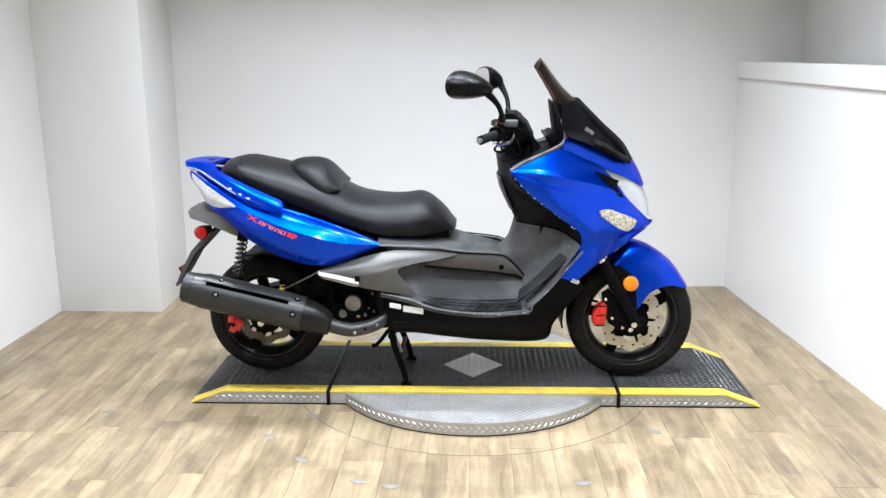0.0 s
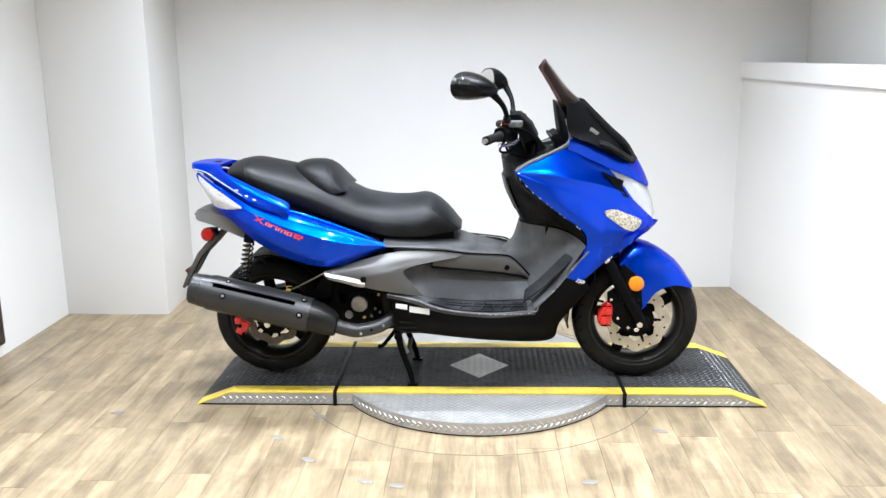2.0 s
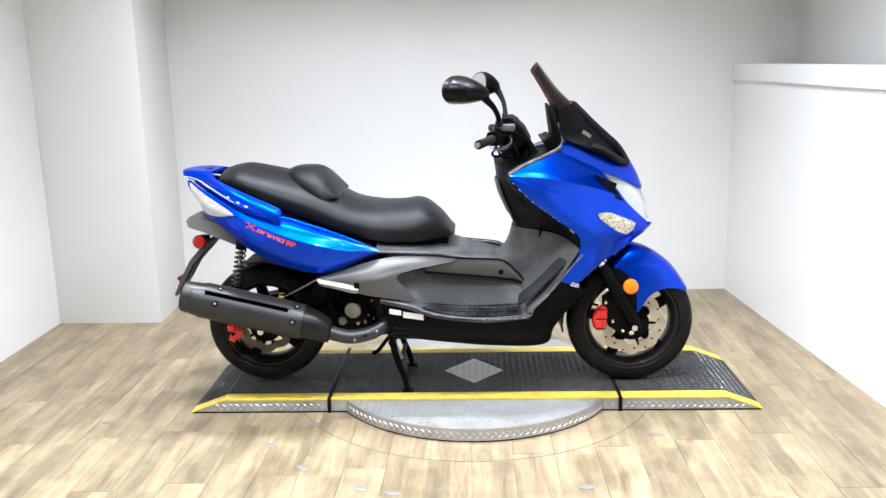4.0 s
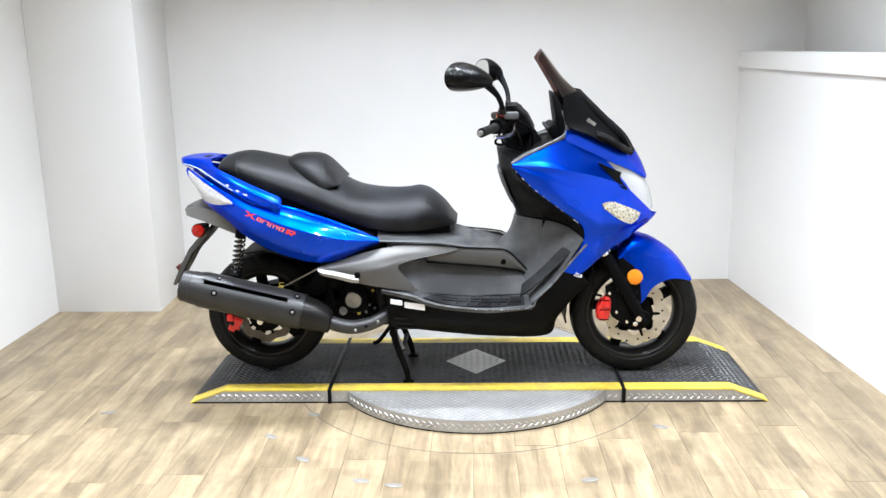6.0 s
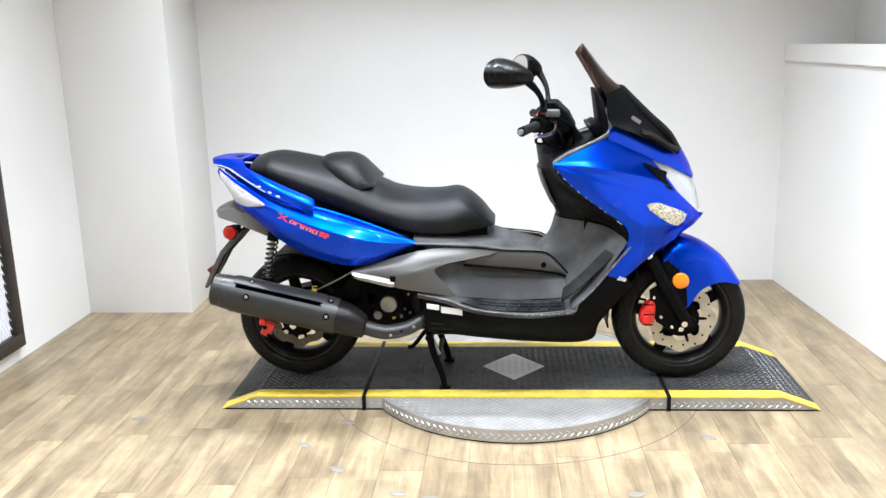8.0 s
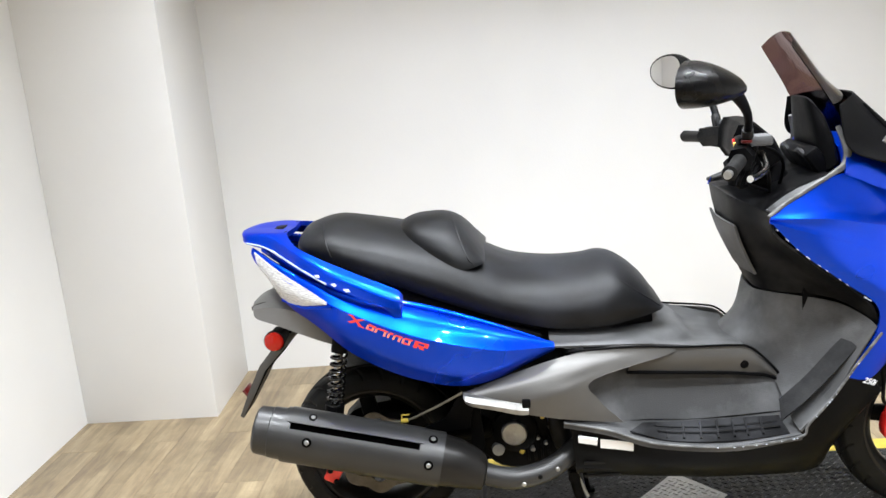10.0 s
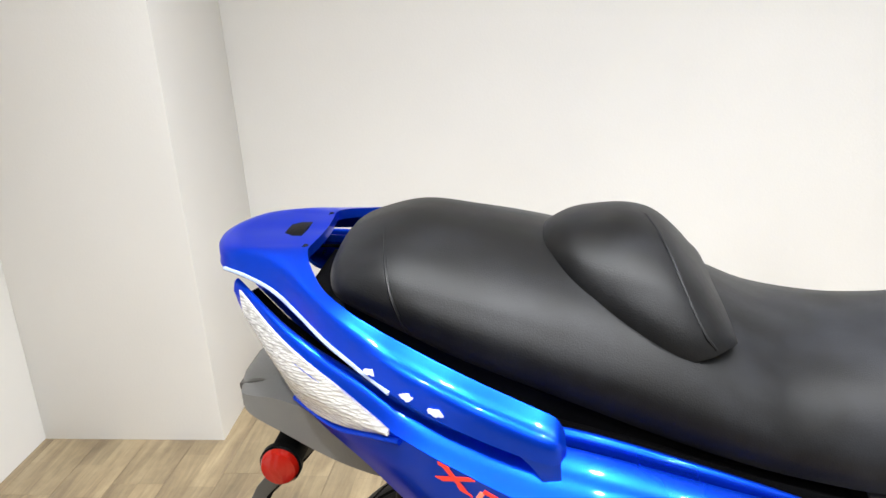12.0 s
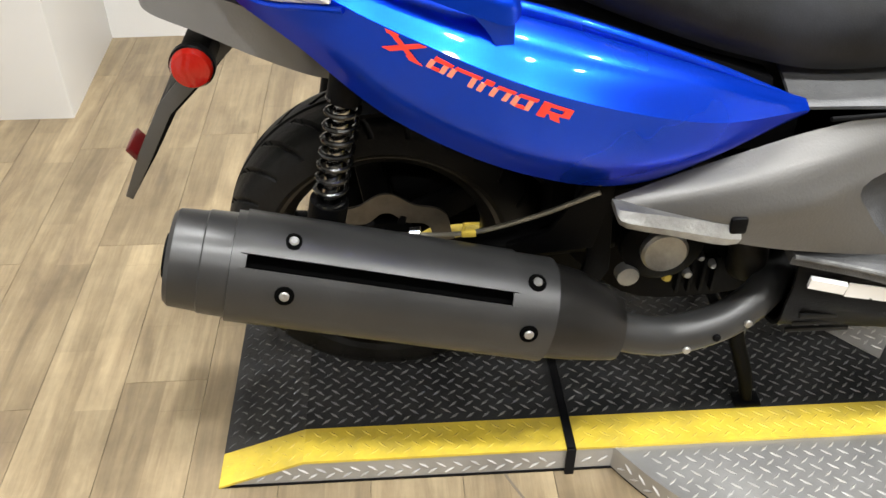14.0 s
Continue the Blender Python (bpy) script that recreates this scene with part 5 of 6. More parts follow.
for k, pts in enumerate((((0.13, 0.215, 1.14), (0.165, 0.19, 1.105), (0.19, 0.15, 1.05), (0.20, 0.10, 0.98)), ((0.14, 0.235, 1.10), (0.125, 0.24, 1.055), (0.155, 0.19, 1.03), (0.19, 0.13, 1.01)), ((0.15, -0.21, 1.14), (0.185, -0.18, 1.09), (0.20, -0.12, 1.03), (0.20, -0.08, 0.98)), ((0.17, 0.16, 1.13), (0.215, 0.14, 1.10), (0.235, 0.10, 1.06), (0.23, 0.06, 1.00)))):
    part("control_cable", steered(tube([at(*p) for p in pts], 0.0045, 8, 24)), BLACK if k % 2 else RUBBER, scooter)
part("switch_box", steered(box(at(0.105, 0.225, 1.118), at(0.150, 0.165, 1.158), 0.008)), BLACK, scooter)
for k in range(3):
    part("switch_button", steered(box(at(0.100, 0.218 - k * 0.018, 1.126 + 0.006 * k), at(0.107, 0.206 - k * 0.018, 1.138 + 0.006 * k), 0.002)), (GUARD, BRASS, RED)[k], scooter)
part("lever_bracket", steered(box(at(0.112, 0.242, 1.145), at(0.135, 0.218, 1.152), 0.002)), DARK_RED, scooter)


def rear_mirror(s):
    """A teardrop mirror head on a curved stalk, glass to the rear."""
    centre = Vector(at(-0.057, 0.385, 1.304)) if s > 0 else Vector(at(0.048, -0.360, 1.304))
    n = Vector((-0.92, 0.39 * s, 0.02)).normalized()
    u = Vector((n.y, -n.x, 0)).normalized() * (-s)
    up = n.cross(u).normalized()
    if up.z < 0:
        up = -up
    rings, steps = [], ((0.0, 1.0, 0), (-0.006, 1.04, 0), (0.02, 1.02, 0.0), (0.05, 0.90, 0.008), (0.08, 0.68, 0.020), (0.105, 0.40, 0.034), (0.118, 0.12, 0.042))
    for d, k, drift in steps:
        d *= 1.0 if s > 0 else 0.6
        ring = []
        for i in range(28):
            a = 2 * math.pi * i / 28
            e = 0.86
            cu, cv = math.copysign(abs(math.cos(a)) ** e, math.cos(a)), math.copysign(abs(math.sin(a)) ** e, math.sin(a))
            wide = 0.083 * (1.0 + 0.12 * cu)
            tall = 0.049 * (1.0 - 0.14 * cu)
            ring.append(centre - n * d + u * (cu * wide * k) + up * (cv * tall * k) - u * drift - up * drift * 0.35)
        rings.append(ring)
    head_ = part("mirror", loft(rings[1:], 20), GLOSS_BLACK, scooter, "black teardrop rear-view mirror", angle=60)
    glass = [c + n * 0.0005 for c in rings[0]]
    glass = [centre + (g - centre) * 0.93 + n * 0.006 for g in glass]
    back_ = [g - n * 0.003 for g in glass]
    part("mirror_glass", loft([back_, glass]), MIRROR, head_, "silvered mirror glass", angle=20)
    base = at(0.118, 0.215 * s, 1.15) if s > 0 else at(0.152, -0.185, 1.14)
    top = centre - n * (0.095 if s > 0 else 0.06) - u * 0.036 - up * 0.02
    mid = (Vector(base) + top) / 2 + Vector((0.012, -0.004 * s, 0.008))
    stalk = part("stalk", tube([base, mid, top], [0.011, 0.010, 0.016], 12), BLACK, head_)
    part("boot", tube([Vector(base) - Vector((0, 0, 0.02)), Vector(base) + (mid - Vector(base)) * 0.45], [0.016, 0.013], 12), RUBBER, head_)
    return head_


rear_mirror(1)
rear_mirror(-1)


# seat
def seat_ring(x, w, zt, zb, tuck=0.94):
    h = zt - zb
    half = [(w * tuck, zb), (w, zb + 0.20 * h), (w * 0.97, zb + 0.42 * h), (w * 0.86, zb + 0.62 * h), (w * 0.62, zb + 0.81 * h), (w * 0.32, zb + 0.945 * h)]
    return [at(x, a, z) for a, z in half] + [at(x, 0, zt)] + [at(x, -a, z) for a, z in half[::-1]]


seat_rows = [(-1.032, 0.055, 0.958, 0.945), (-1.022, 0.105, 0.978, 0.942), (-1.0, 0.15, 0.994, 0.938), (-0.93, 0.19, 1.01, 0.918), (-0.85, 0.212, 0.998, 0.886), (-0.752, 0.228, 0.977, 0.85), (-0.62, 0.24, 0.94, 0.798), (-0.525, 0.24, 0.892, 0.762), (-0.459, 0.232, 0.864, 0.738), (-0.365, 0.222, 0.85, 0.712), (-0.28, 0.215, 0.85, 0.706), (-0.222, 0.205, 0.858, 0.706), (-0.175, 0.188, 0.842, 0.71), (-0.12, 0.16, 0.794, 0.714), (-0.085, 0.13, 0.742, 0.716), (-0.07, 0.1, 0.72, 0.718)]
seat = part("seat", loft([seat_ring(*r) for r in seat_rows], 70), SEAT, scooter, "black stepped dual seat in worn vinyl", angle=50)
pad_rows = [(-0.757, 0.03, 0.975, 0.97), (-0.745, 0.075, 0.985, 0.955), (-0.715, 0.125, 0.996, 0.935), (-0.675, 0.162, 0.999, 0.912), (-0.635, 0.185, 0.997, 0.893), (-0.6, 0.196, 0.983, 0.878), (-0.567, 0.19, 0.947, 0.879), (-0.541, 0.174, 0.907, 0.884), (-0.531, 0.158, 0.89, 0.882)]


def pad_ring(x, w, zt, zb):
    h = zt - zb
    half = [(w, zb), (w * 0.99, zb + 0.2 * h), (w * 0.93, zb + 0.42 * h), (w * 0.78, zb + 0.65 * h), (w * 0.52, zb + 0.85 * h), (w * 0.25, zb + 0.96 * h)]
    return [at(x, a, z) for a, z in half] + [at(x, 0, zt)] + [at(x, -a, z) for a, z in half[::-1]]


part("backrest_pad", loft([pad_ring(*r) for r in pad_rows], 40), SEAT, seat, "raised black rider backrest pad", angle=60)

fold = []
for f in np.linspace(0.0, 1.0, 7):
    rows = np.array(pad_rows)
    x = -0.622 + 0.062 * f
    ring_ = pad_ring(x, *(np.interp(x, rows[:, 0], rows[:, k]) for k in (1, 2, 3)))
    k = 6 - 5.4 * f
    a, b = np.array(ring_[int(k)]), np.array(ring_[min(int(k) + 1, 6)])
    fold.append(a + (b - a) * (k - int(k)))
part("seam", tube([(p[0], p[1] - 0.0005, p[2] + 0.0005) for p in fold], 0.0022, 6, 30), SEAT, seat)


def seat_surface(x, frac):
    rows = np.array(seat_rows)
    w, zt, zb = (np.interp(x, rows[:, 0], rows[:, k]) for k in (1, 2, 3))
    h = zt - zb
    prof = [(0, zt), (w * 0.32, zb + 0.945 * h), (w * 0.62, zb + 0.81 * h), (w * 0.86, zb + 0.62 * h), (w * 0.97, zb + 0.42 * h), (w, zb + 0.20 * h), (w * 0.94, zb)]
    k = min(int(frac * 6), 5)
    f = frac * 6 - k
    a, b = prof[k], prof[k + 1]
    return a[0] + (b[0] - a[0]) * f, a[1] + (b[1] - a[1]) * f


seam = [at(-0.965 + 0.055 * f, seat_surface(-0.965 + 0.055 * f, f)[0] + 0.001, seat_surface(-0.965 + 0.055 * f, f)[1] + 0.001) for f in np.linspace(0.15, 0.98, 9)]
part("seam", tube(seam, 0.0022, 6, 40), SEAT, seat)
seam = [at(x, seat_surface(x, f)[0] + 0.0005, seat_surface(x, f)[1] + 0.0005) for x, f in zip(np.linspace(-0.195, -0.085, 8), np.linspace(0.40, 0.62, 8))]
part("seam", tube(seam, 0.0022, 6, 30), SEAT, seat)
part("seat_base", loft([[at(x, w, z) for w, z in ((wd, zb), (wd, zb - 0.05), (-wd, zb - 0.05), (-wd, zb))] for x, wd, zb in ((-1.0, 0.13, 0.935), (-0.85, 0.19, 0.88), (-0.6, 0.215, 0.79), (-0.365, 0.165, 0.712), (-0.2, 0.14, 0.708), (-0.1, 0.09, 0.714))], 16), BLACK, scooter)

# tail
p0 = rail((-1.125, 0.080, 0.960), (-1.05, 0.148, 0.930), (-0.97, 0.196, 0.895), (-0.86, 0.232, 0.853), (-0.70, 0.243, 0.820), (-0.52, 0.243, 0.757), (-0.373, 0.238, 0.692))
p1 = rail((-1.148, 0.106, 0.954), (-1.06, 0.194, 0.920), (-0.97, 0.242, 0.883), (-0.86, 0.284, 0.838), (-0.70, 0.312, 0.793), (-0.52, 0.300, 0.738), (-0.371, 0.252, 0.688))
p2 = rail((-1.150, 0.110, 0.942), (-1.06, 0.208, 0.900), (-0.97, 0.259, 0.860), (-0.86, 0.307, 0.815), (-0.70, 0.346, 0.759), (-0.52, 0.324, 0.706), (-0.370, 0.260, 0.682))
p3 = rail((-1.138, 0.118, 0.916), (-1.06, 0.202, 0.860), (-0.97, 0.252, 0.812), (-0.86, 0.299, 0.745), (-0.70, 0.334, 0.684), (-0.53, 0.312, 0.650), (-0.370, 0.256, 0.676))
p4 = rail((-1.112, 0.124, 0.886), (-1.055, 0.184, 0.822), (-0.97, 0.234, 0.770), (-0.86, 0.276, 0.692), (-0.71, 0.300, 0.630), (-0.56, 0.285, 0.606), (-0.371, 0.246, 0.668))
between = lambda f, drop=0.0: [tuple(a + (b - a) * f - (drop if k == 2 else 0.0) for k, (a, b) in enumerate(zip(u, v))) for u, v in zip(p0, p1)]
back_off = lambda x: float(np.interp(x, (-1.12, -0.92, -0.80), (0.80, 0.66, 0.46)))
along_lip = lambda gap, drop=0.0: [between(back_off(p[0]) - gap, drop)[k] for k, p in enumerate(p0)]
lip = along_lip(0.0)
crown_ = sheet([along_lip(0.06, 0.014), lip, p1, p2], 56, 25, 0.005, at(-0.7, 0, 0.8))
flank_ = sheet([p2, p3, p4], 56, 17, 0.005, at(-0.7, 0, 0.8))
tails = both("tail_panel", (list(crown_[0]) + list(flank_[0]), list(crown_[1]) + [tuple(i + len(crown_[0]) for i in f) for f in flank_[1]]), BLUE, label="glossy blue tail side panel with a crease")
# black sheet that puts the shade of the seat gap into colour
both("gap_shade", sheet([between(0.10, 0.024), along_lip(-0.02, 0.024)], 40, 3, 0.002), DEEP, label="black sheet for the shade in the gap beside the seat")
both("inner_rail", sheet([between(-0.04, 0.016), between(0.0, 0.006), between(0.14, 0.006), between(0.18, 0.018)], 48, 13, 0.003, at(-0.7, 0, 0.6)), BLUE, label="narrow blue lip along the seat")
TAIL_RAILS = [spline(r, 80) for r in (lip, p1, p2, p3, p4)]


def on_tail(x, v, lift=0.002):
    """A place on the near tail panel at x; v runs 0 to 4 from its upper to its lower edge."""
    cut = []
    for r in TAIL_RAILS:
        i = int(np.clip(np.searchsorted(r[:, 0], x), 1, 79))
        t = (x - r[i - 1, 0]) / (r[i, 0] - r[i - 1, 0])
        cut.append(r[i - 1] + (r[i] - r[i - 1]) * t)
    line = np.concatenate((spline(cut[:3], 81), spline(cut[2:], 81)[1:]))
    k = int(np.clip(round(v * 40), 1, 159))
    d = line[k + 1] - line[k - 1]
    nrm = np.array((0.0, -d[2], d[1]))
    nrm /= np.linalg.norm(nrm)
    return line[k] + (nrm if nrm[1] < 0 else -nrm) * lift


lens_u = [on_tail(x, v, 0.004) for x, v in ((-1.138, 1.35), (-1.06, 1.50), (-0.985, 1.70), (-0.925, 1.98))]
lens_m = [on_tail(x, v, 0.007) for x, v in ((-1.128, 2.5), (-1.06, 2.60), (-0.985, 2.35), (-0.926, 2.04))]
lens_l = [on_tail(x, v, 0.004) for x, v in ((-1.105, 3.75), (-1.06, 3.70), (-1.00, 3.0), (-0.927, 2.10))]
for host, turn in zip(tails, (lambda r: r, flip)):
    part("tail_lamp", sheet([turn(lens_u), turn(lens_m), turn(lens_l)], 20, 9, 0.004, at(-0.9, 0, 0.85)), TAIL_LENS, host, "clear faceted tail lamp lens")
    part("lens_border", tube(turn([on_tail(x, v, 0.004) for x, v in ((-1.06, 3.8), (-1.00, 3.12), (-0.95, 2.45), (-0.912, 2.06))]), 0.004, 8), BLUE, host)
# hidden black filler inside the tail, added to block light
part("tail_blocker", loft([[at(x, w, z) for w, z in ((wd, z0), (wd * 1.05, (z0 + z1) / 2), (wd, z1), (-wd, z1), (-wd * 1.05, (z0 + z1) / 2), (-wd, z0))] for x, wd, z0, z1 in ((-1.075, 0.12, 0.86, 0.915), (-0.98, 0.17, 0.79, 0.875), (-0.85, 0.20, 0.72, 0.835), (-0.65, 0.225, 0.66, 0.79), (-0.40, 0.21, 0.64, 0.70))], 20), BLACK, scooter)

# grab rail
ARM = (
    ((-1.192, 0.0, 0.971), (-1.184, 0.0, 0.989), (-1.050, 0.0, 0.986)),
    ((-1.184, 0.055, 0.970), (-1.174, 0.044, 0.990), (-1.050, 0.030, 0.987)),
    ((-1.164, 0.094, 0.968), (-1.152, 0.078, 0.990), (-1.052, 0.058, 0.987)),
    ((-1.125, 0.118, 0.964), (-1.110, 0.098, 0.988), (-1.053, 0.084, 0.986)),
    ((-1.085, 0.142, 0.953), (-1.074, 0.130, 0.977), (-1.042, 0.118, 0.979)),
    ((-1.045, 0.178, 0.937), (-1.036, 0.174, 0.962), (-1.018, 0.162, 0.966)),
    ((-1.005, 0.222, 0.924), (-0.999, 0.214, 0.948), (-0.986, 0.198, 0.956)),
    ((-0.970, 0.250, 0.910), (-0.966, 0.240, 0.936), (-0.953, 0.222, 0.945)),
    ((-0.920, 0.2845, 0.889), (-0.917, 0.272, 0.917), (-0.908, 0.245, 0.929)),
    ((-0.840, 0.309, 0.855), (-0.840, 0.302, 0.887), (-0.838, 0.270, 0.902)),
    ((-0.770, 0.322, 0.831), (-0.770, 0.316, 0.859), (-0.770, 0.286, 0.875)),
    ((-0.742, 0.322, 0.824), (-0.742, 0.317, 0.848), (-0.742, 0.290, 0.862)),
    ((-0.731, 0.312, 0.830), (-0.731, 0.310, 0.840), (-0.732, 0.296, 0.850)),
)
around = lambda k: [at(x, -w, z) for x, w, z in (row[k] for row in ARM[:0:-1])] + [at(*row[k]) for row in ARM]
carrier = part("grab_rail", sheet([around(0), around(1), around(2)], 150, 11, 0.014, at(-0.95, 0, 0.3)), BLUE, scooter, "blue rear carrier plate and grab rail arms with chipped lower edges", angle=50)
both("rail_bracket", loft([[at(x, w, z) for x, w in ((-0.752 - g, 0.285), (-0.737, 0.285), (-0.737, 0.314), (-0.755 - g, 0.317))] for z, g in ((0.796, 0.0), (0.815, 0.010), (0.838, 0.030))], 6), BLUE)
WORN = material("worn_paint_edge", (0.30, 0.37, 0.55), 0.45, vary=0.25, vary_scale=60)
for turn in (lambda r: r, flip):
    part("worn_edge", tube(turn([at(row[0][0], row[0][1] + 0.0006, row[0][2]) for row in ARM[2:9]]), 0.0026, 6, 48), WORN, carrier, "paint worn pale along the edge")
part("label_plate", box(at(-1.104, 0.032, 0.982), at(-1.076, -0.028, 0.9885), 0.0006), BLACK, carrier)
for s in (1, -1):
    part("carrier_screw", lathe([(0.0, 0.0), (0.006, 0.0), (0.006, 0.003), (0.0, 0.003)], at(-1.062, 0.070 * s, 0.9845), "z", 14), BLACK, carrier)


def on_rail(x, f):
    """A place on the outer face of the near grab rail and the face's normal; f runs 0 to 1 up from its lower edge."""
    low_, top_ = (np.array([row[k] for row in ARM[3:]]) for k in (0, 1))
    a, b = (Vector(at(x, np.interp(x, r[:, 0], r[:, 1]), np.interp(x, r[:, 0], r[:, 2]))) for r in (low_, top_))
    return a + (b - a) * f, Vector((0, -(b - a).z, (b - a).y)).normalized()


for k, x in enumerate((-0.943, -0.900, -0.868)):
    spot_, face_ = on_rail(x, 0.22)
    m = Matrix.Translation(spot_) @ Matrix.Rotation(math.atan2(-face_.z, -face_.y), 4, "X") @ Matrix.Rotation(radians(22), 4, "Y")
    bm = prism([((0.0068 + 0.0016 * k) * random.uniform(0.6, 1.15) * math.cos(a), 0.0044 * random.uniform(0.5, 1.2) * math.sin(a)) for a in np.linspace(0, 2 * math.pi, 16)[:-1]], -0.006, 0.0045)
    part("paint_chip", turned(bm, m), CHIP, carrier, "paint chipped to the white plastic", smooth=False)


# lettering on the tail, drawn as plain slanted shapes
def decal(corners, mat):
    corners = [(-0.872 + (x + 0.853) * 1.075, v + 0.11 - (x + 0.853) * 0.45) for x, v in corners]
    g_ = [on_tail(x, v, 0.0018) for x, v in corners]
    back_ = [on_tail(x, v, -0.002) for x, v in corners]
    part("decal_stroke", (g_ + back_, [(0, 1, 2, 3), (7, 6, 5, 4), (0, 4, 5, 1), (1, 5, 6, 2), (2, 6, 7, 3), (3, 7, 4, 0)]), mat, tails[0], smooth=False)


def head_line(x):
    return 1.93 + (x + 0.85) * 0.9


def stroke(x0, x1, f0, f1, lean, mat, tall=0.21):
    """A bar of the lettering: x along the word, f 0 to 1 from its head to its foot."""
    spot = lambda x, f: (x + lean * (1 - f), head_line(x) + 0.06 + f * tall)
    decal([spot(x0, f0), spot(x1, f0), spot(x1, f1), spot(x0, f1)], mat)


for a, b in ((-0.853, -0.822), (-0.824, -0.851)):
    decal([(a + 0.005, 1.93), (a + 0.012, 1.93), (b + 0.004, 2.25), (b - 0.004, 2.25)], DECAL_RED)
decal([(-0.851, 1.92), (-0.838, 1.93), (-0.840, 1.965), (-0.850, 1.96)], DECAL_RED)
decal([(-0.832, 2.21), (-0.818, 2.22), (-0.816, 2.26), (-0.829, 2.26)], DECAL_RED)
for k, wide in enumerate((0.017, 0.024, 0.008, 0.017, 0.018)):
    x = (-0.813, -0.793, -0.765, -0.753, -0.732)[k]
    stroke(x, x + wide, 0.0, 0.26, 0.010, DECAL_RED)
    stroke(x, x + 0.0045, 0.26, 1.0, 0.007, DECAL_PALE)
    if k != 2:
        stroke(x + wide - 0.0045, x + wide, 0.26, 1.0, 0.007, DECAL_PALE)
    if k in (0, 4):
        stroke(x + 0.0045, x + wide - 0.0045, 0.78, 1.0, 0.003, DECAL_RED)
stroke(-0.706, -0.698, 0.0, 1.0, 0.007, DECAL_RED, 0.24)
stroke(-0.706, -0.676, 0.0, 0.2, 0.007, DECAL_RED, 0.24)
stroke(-0.704, -0.676, 0.48, 0.66, 0.005, DECAL_RED, 0.24)
stroke(-0.684, -0.676, 0.0, 0.6, 0.007, DECAL_RED, 0.24)
stroke(-0.692, -0.682, 0.6, 1.0, -0.004, DECAL_RED, 0.24)

# rear mudguard, plate holder, reflectors
guard = part("rear_mudguard", loft([[at(x, w, z) for w, z in ((wd, z0), (wd, z1), (wd * 0.6, z1 + 0.012), (-wd * 0.6, z1 + 0.012), (-wd, z1), (-wd, z0))] for x, wd, z0, z1 in ((-1.184, 0.055, 0.768, 0.776), (-1.165, 0.095, 0.757, 0.784), (-1.10, 0.135, 0.746, 0.797), (-1.02, 0.165, 0.722, 0.784), (-0.95, 0.155, 0.690, 0.755), (-0.90, 0.11, 0.67, 0.70))], 24), GUARD, scooter, "grey rear mudguard and lamp base")
part("lamp_hood", loft([[at(x, w, z) for w, z in ((wd, z0), (wd, z1), (-wd, z1), (-wd, z0))] for x, wd, z0, z1 in ((-1.187, 0.055, 0.770, 0.779), (-1.155, 0.08, 0.776, 0.796), (-1.09, 0.09, 0.79, 0.808))], 8), GREY, guard)
holder = part("plate_holder", prism([(-1.075, 0.715), (-1.054, 0.711), (-1.110, 0.648), (-1.168, 0.595), (-1.207, 0.524), (-1.252, 0.455), (-1.262, 0.462), (-1.225, 0.535), (-1.175, 0.620), (-1.120, 0.680)], CY - 0.050, CY + 0.050, bevel=0.003), BLACK, scooter, "black number plate holder with pale grey sides, without a plate")
for s in (1, -1):
    part("holder_side", prism([(-1.062, 0.713), (-1.054, 0.707), (-1.118, 0.646), (-1.175, 0.591), (-1.212, 0.523), (-1.254, 0.452), (-1.264, 0.458), (-1.229, 0.532), (-1.188, 0.606), (-1.128, 0.672)], CY - 0.0505 * s, CY - 0.0545 * s, bevel=0.001), GREY, holder)
part("rear_reflector", turned(box((-0.005, -0.030, -0.020), (0.005, 0.030, 0.020), 0.003), Matrix.Translation((-1.238, CY - 0.012, 0.515)) @ Matrix.Rotation(radians(-35), 4, "Y")), DARK_RED, holder)
for s in (1, -1):
    arm = part("reflector_stalk", box(at(-1.128, 0.06 * s, 0.690), at(-1.088, 0.135 * s, 0.722), 0.006), BLACK, scooter)
    part("red_reflector", lathe([(0.0, 0.0), (0.026, 0.0), (0.026, -0.016 * s), (0.023, -0.021 * s), (0.015, -0.0235 * s), (0.0, -0.0245 * s)], at(-1.110, 0.135 * s, 0.705), "y", 28), RED_LENS, arm, "round red side reflector")
    part("reflector_rim", lathe([(0.0262, 0.002 * s), (0.0285, 0.0), (0.0285, -0.010 * s), (0.0262, -0.012 * s)], at(-1.110, 0.135 * s, 0.705), "y", 28), BLACK, arm)

# engine, swing arm, shock
part("engine_case", loft([[at(x, w, z) for w, z in ((wd, z0 + 0.02), (wd, z1 - 0.02), (wd * 0.8, z1), (-wd * 0.8, z1), (-wd, z1 - 0.02), (-wd, z0 + 0.02), (-wd * 0.8, z0), (wd * 0.8, z0))] for x, wd, z0, z1 in ((-0.60, 0.10, 0.34, 0.50), (-0.52, 0.16, 0.30, 0.53), (-0.40, 0.17, 0.30, 0.52), (-0.30, 0.15, 0.30, 0.50))], 14), BLACK, scooter, "black engine crankcase")
cover = part("clutch_cover", lathe([(0.0, 0.0), (0.062, 0.0), (0.060, -0.016), (0.050, -0.022), (0.0, -0.022)], at(-0.485, 0.165, 0.425), "y", 32), BLACK, scooter)
part("round_cap", lathe([(0.0, 0.0), (0.034, 0.0), (0.034, -0.010), (0.030, -0.014), (0.0, -0.014)], at(-0.487, 0.187, 0.425), "y", 32), CAST, cover, "round bare aluminium cap")
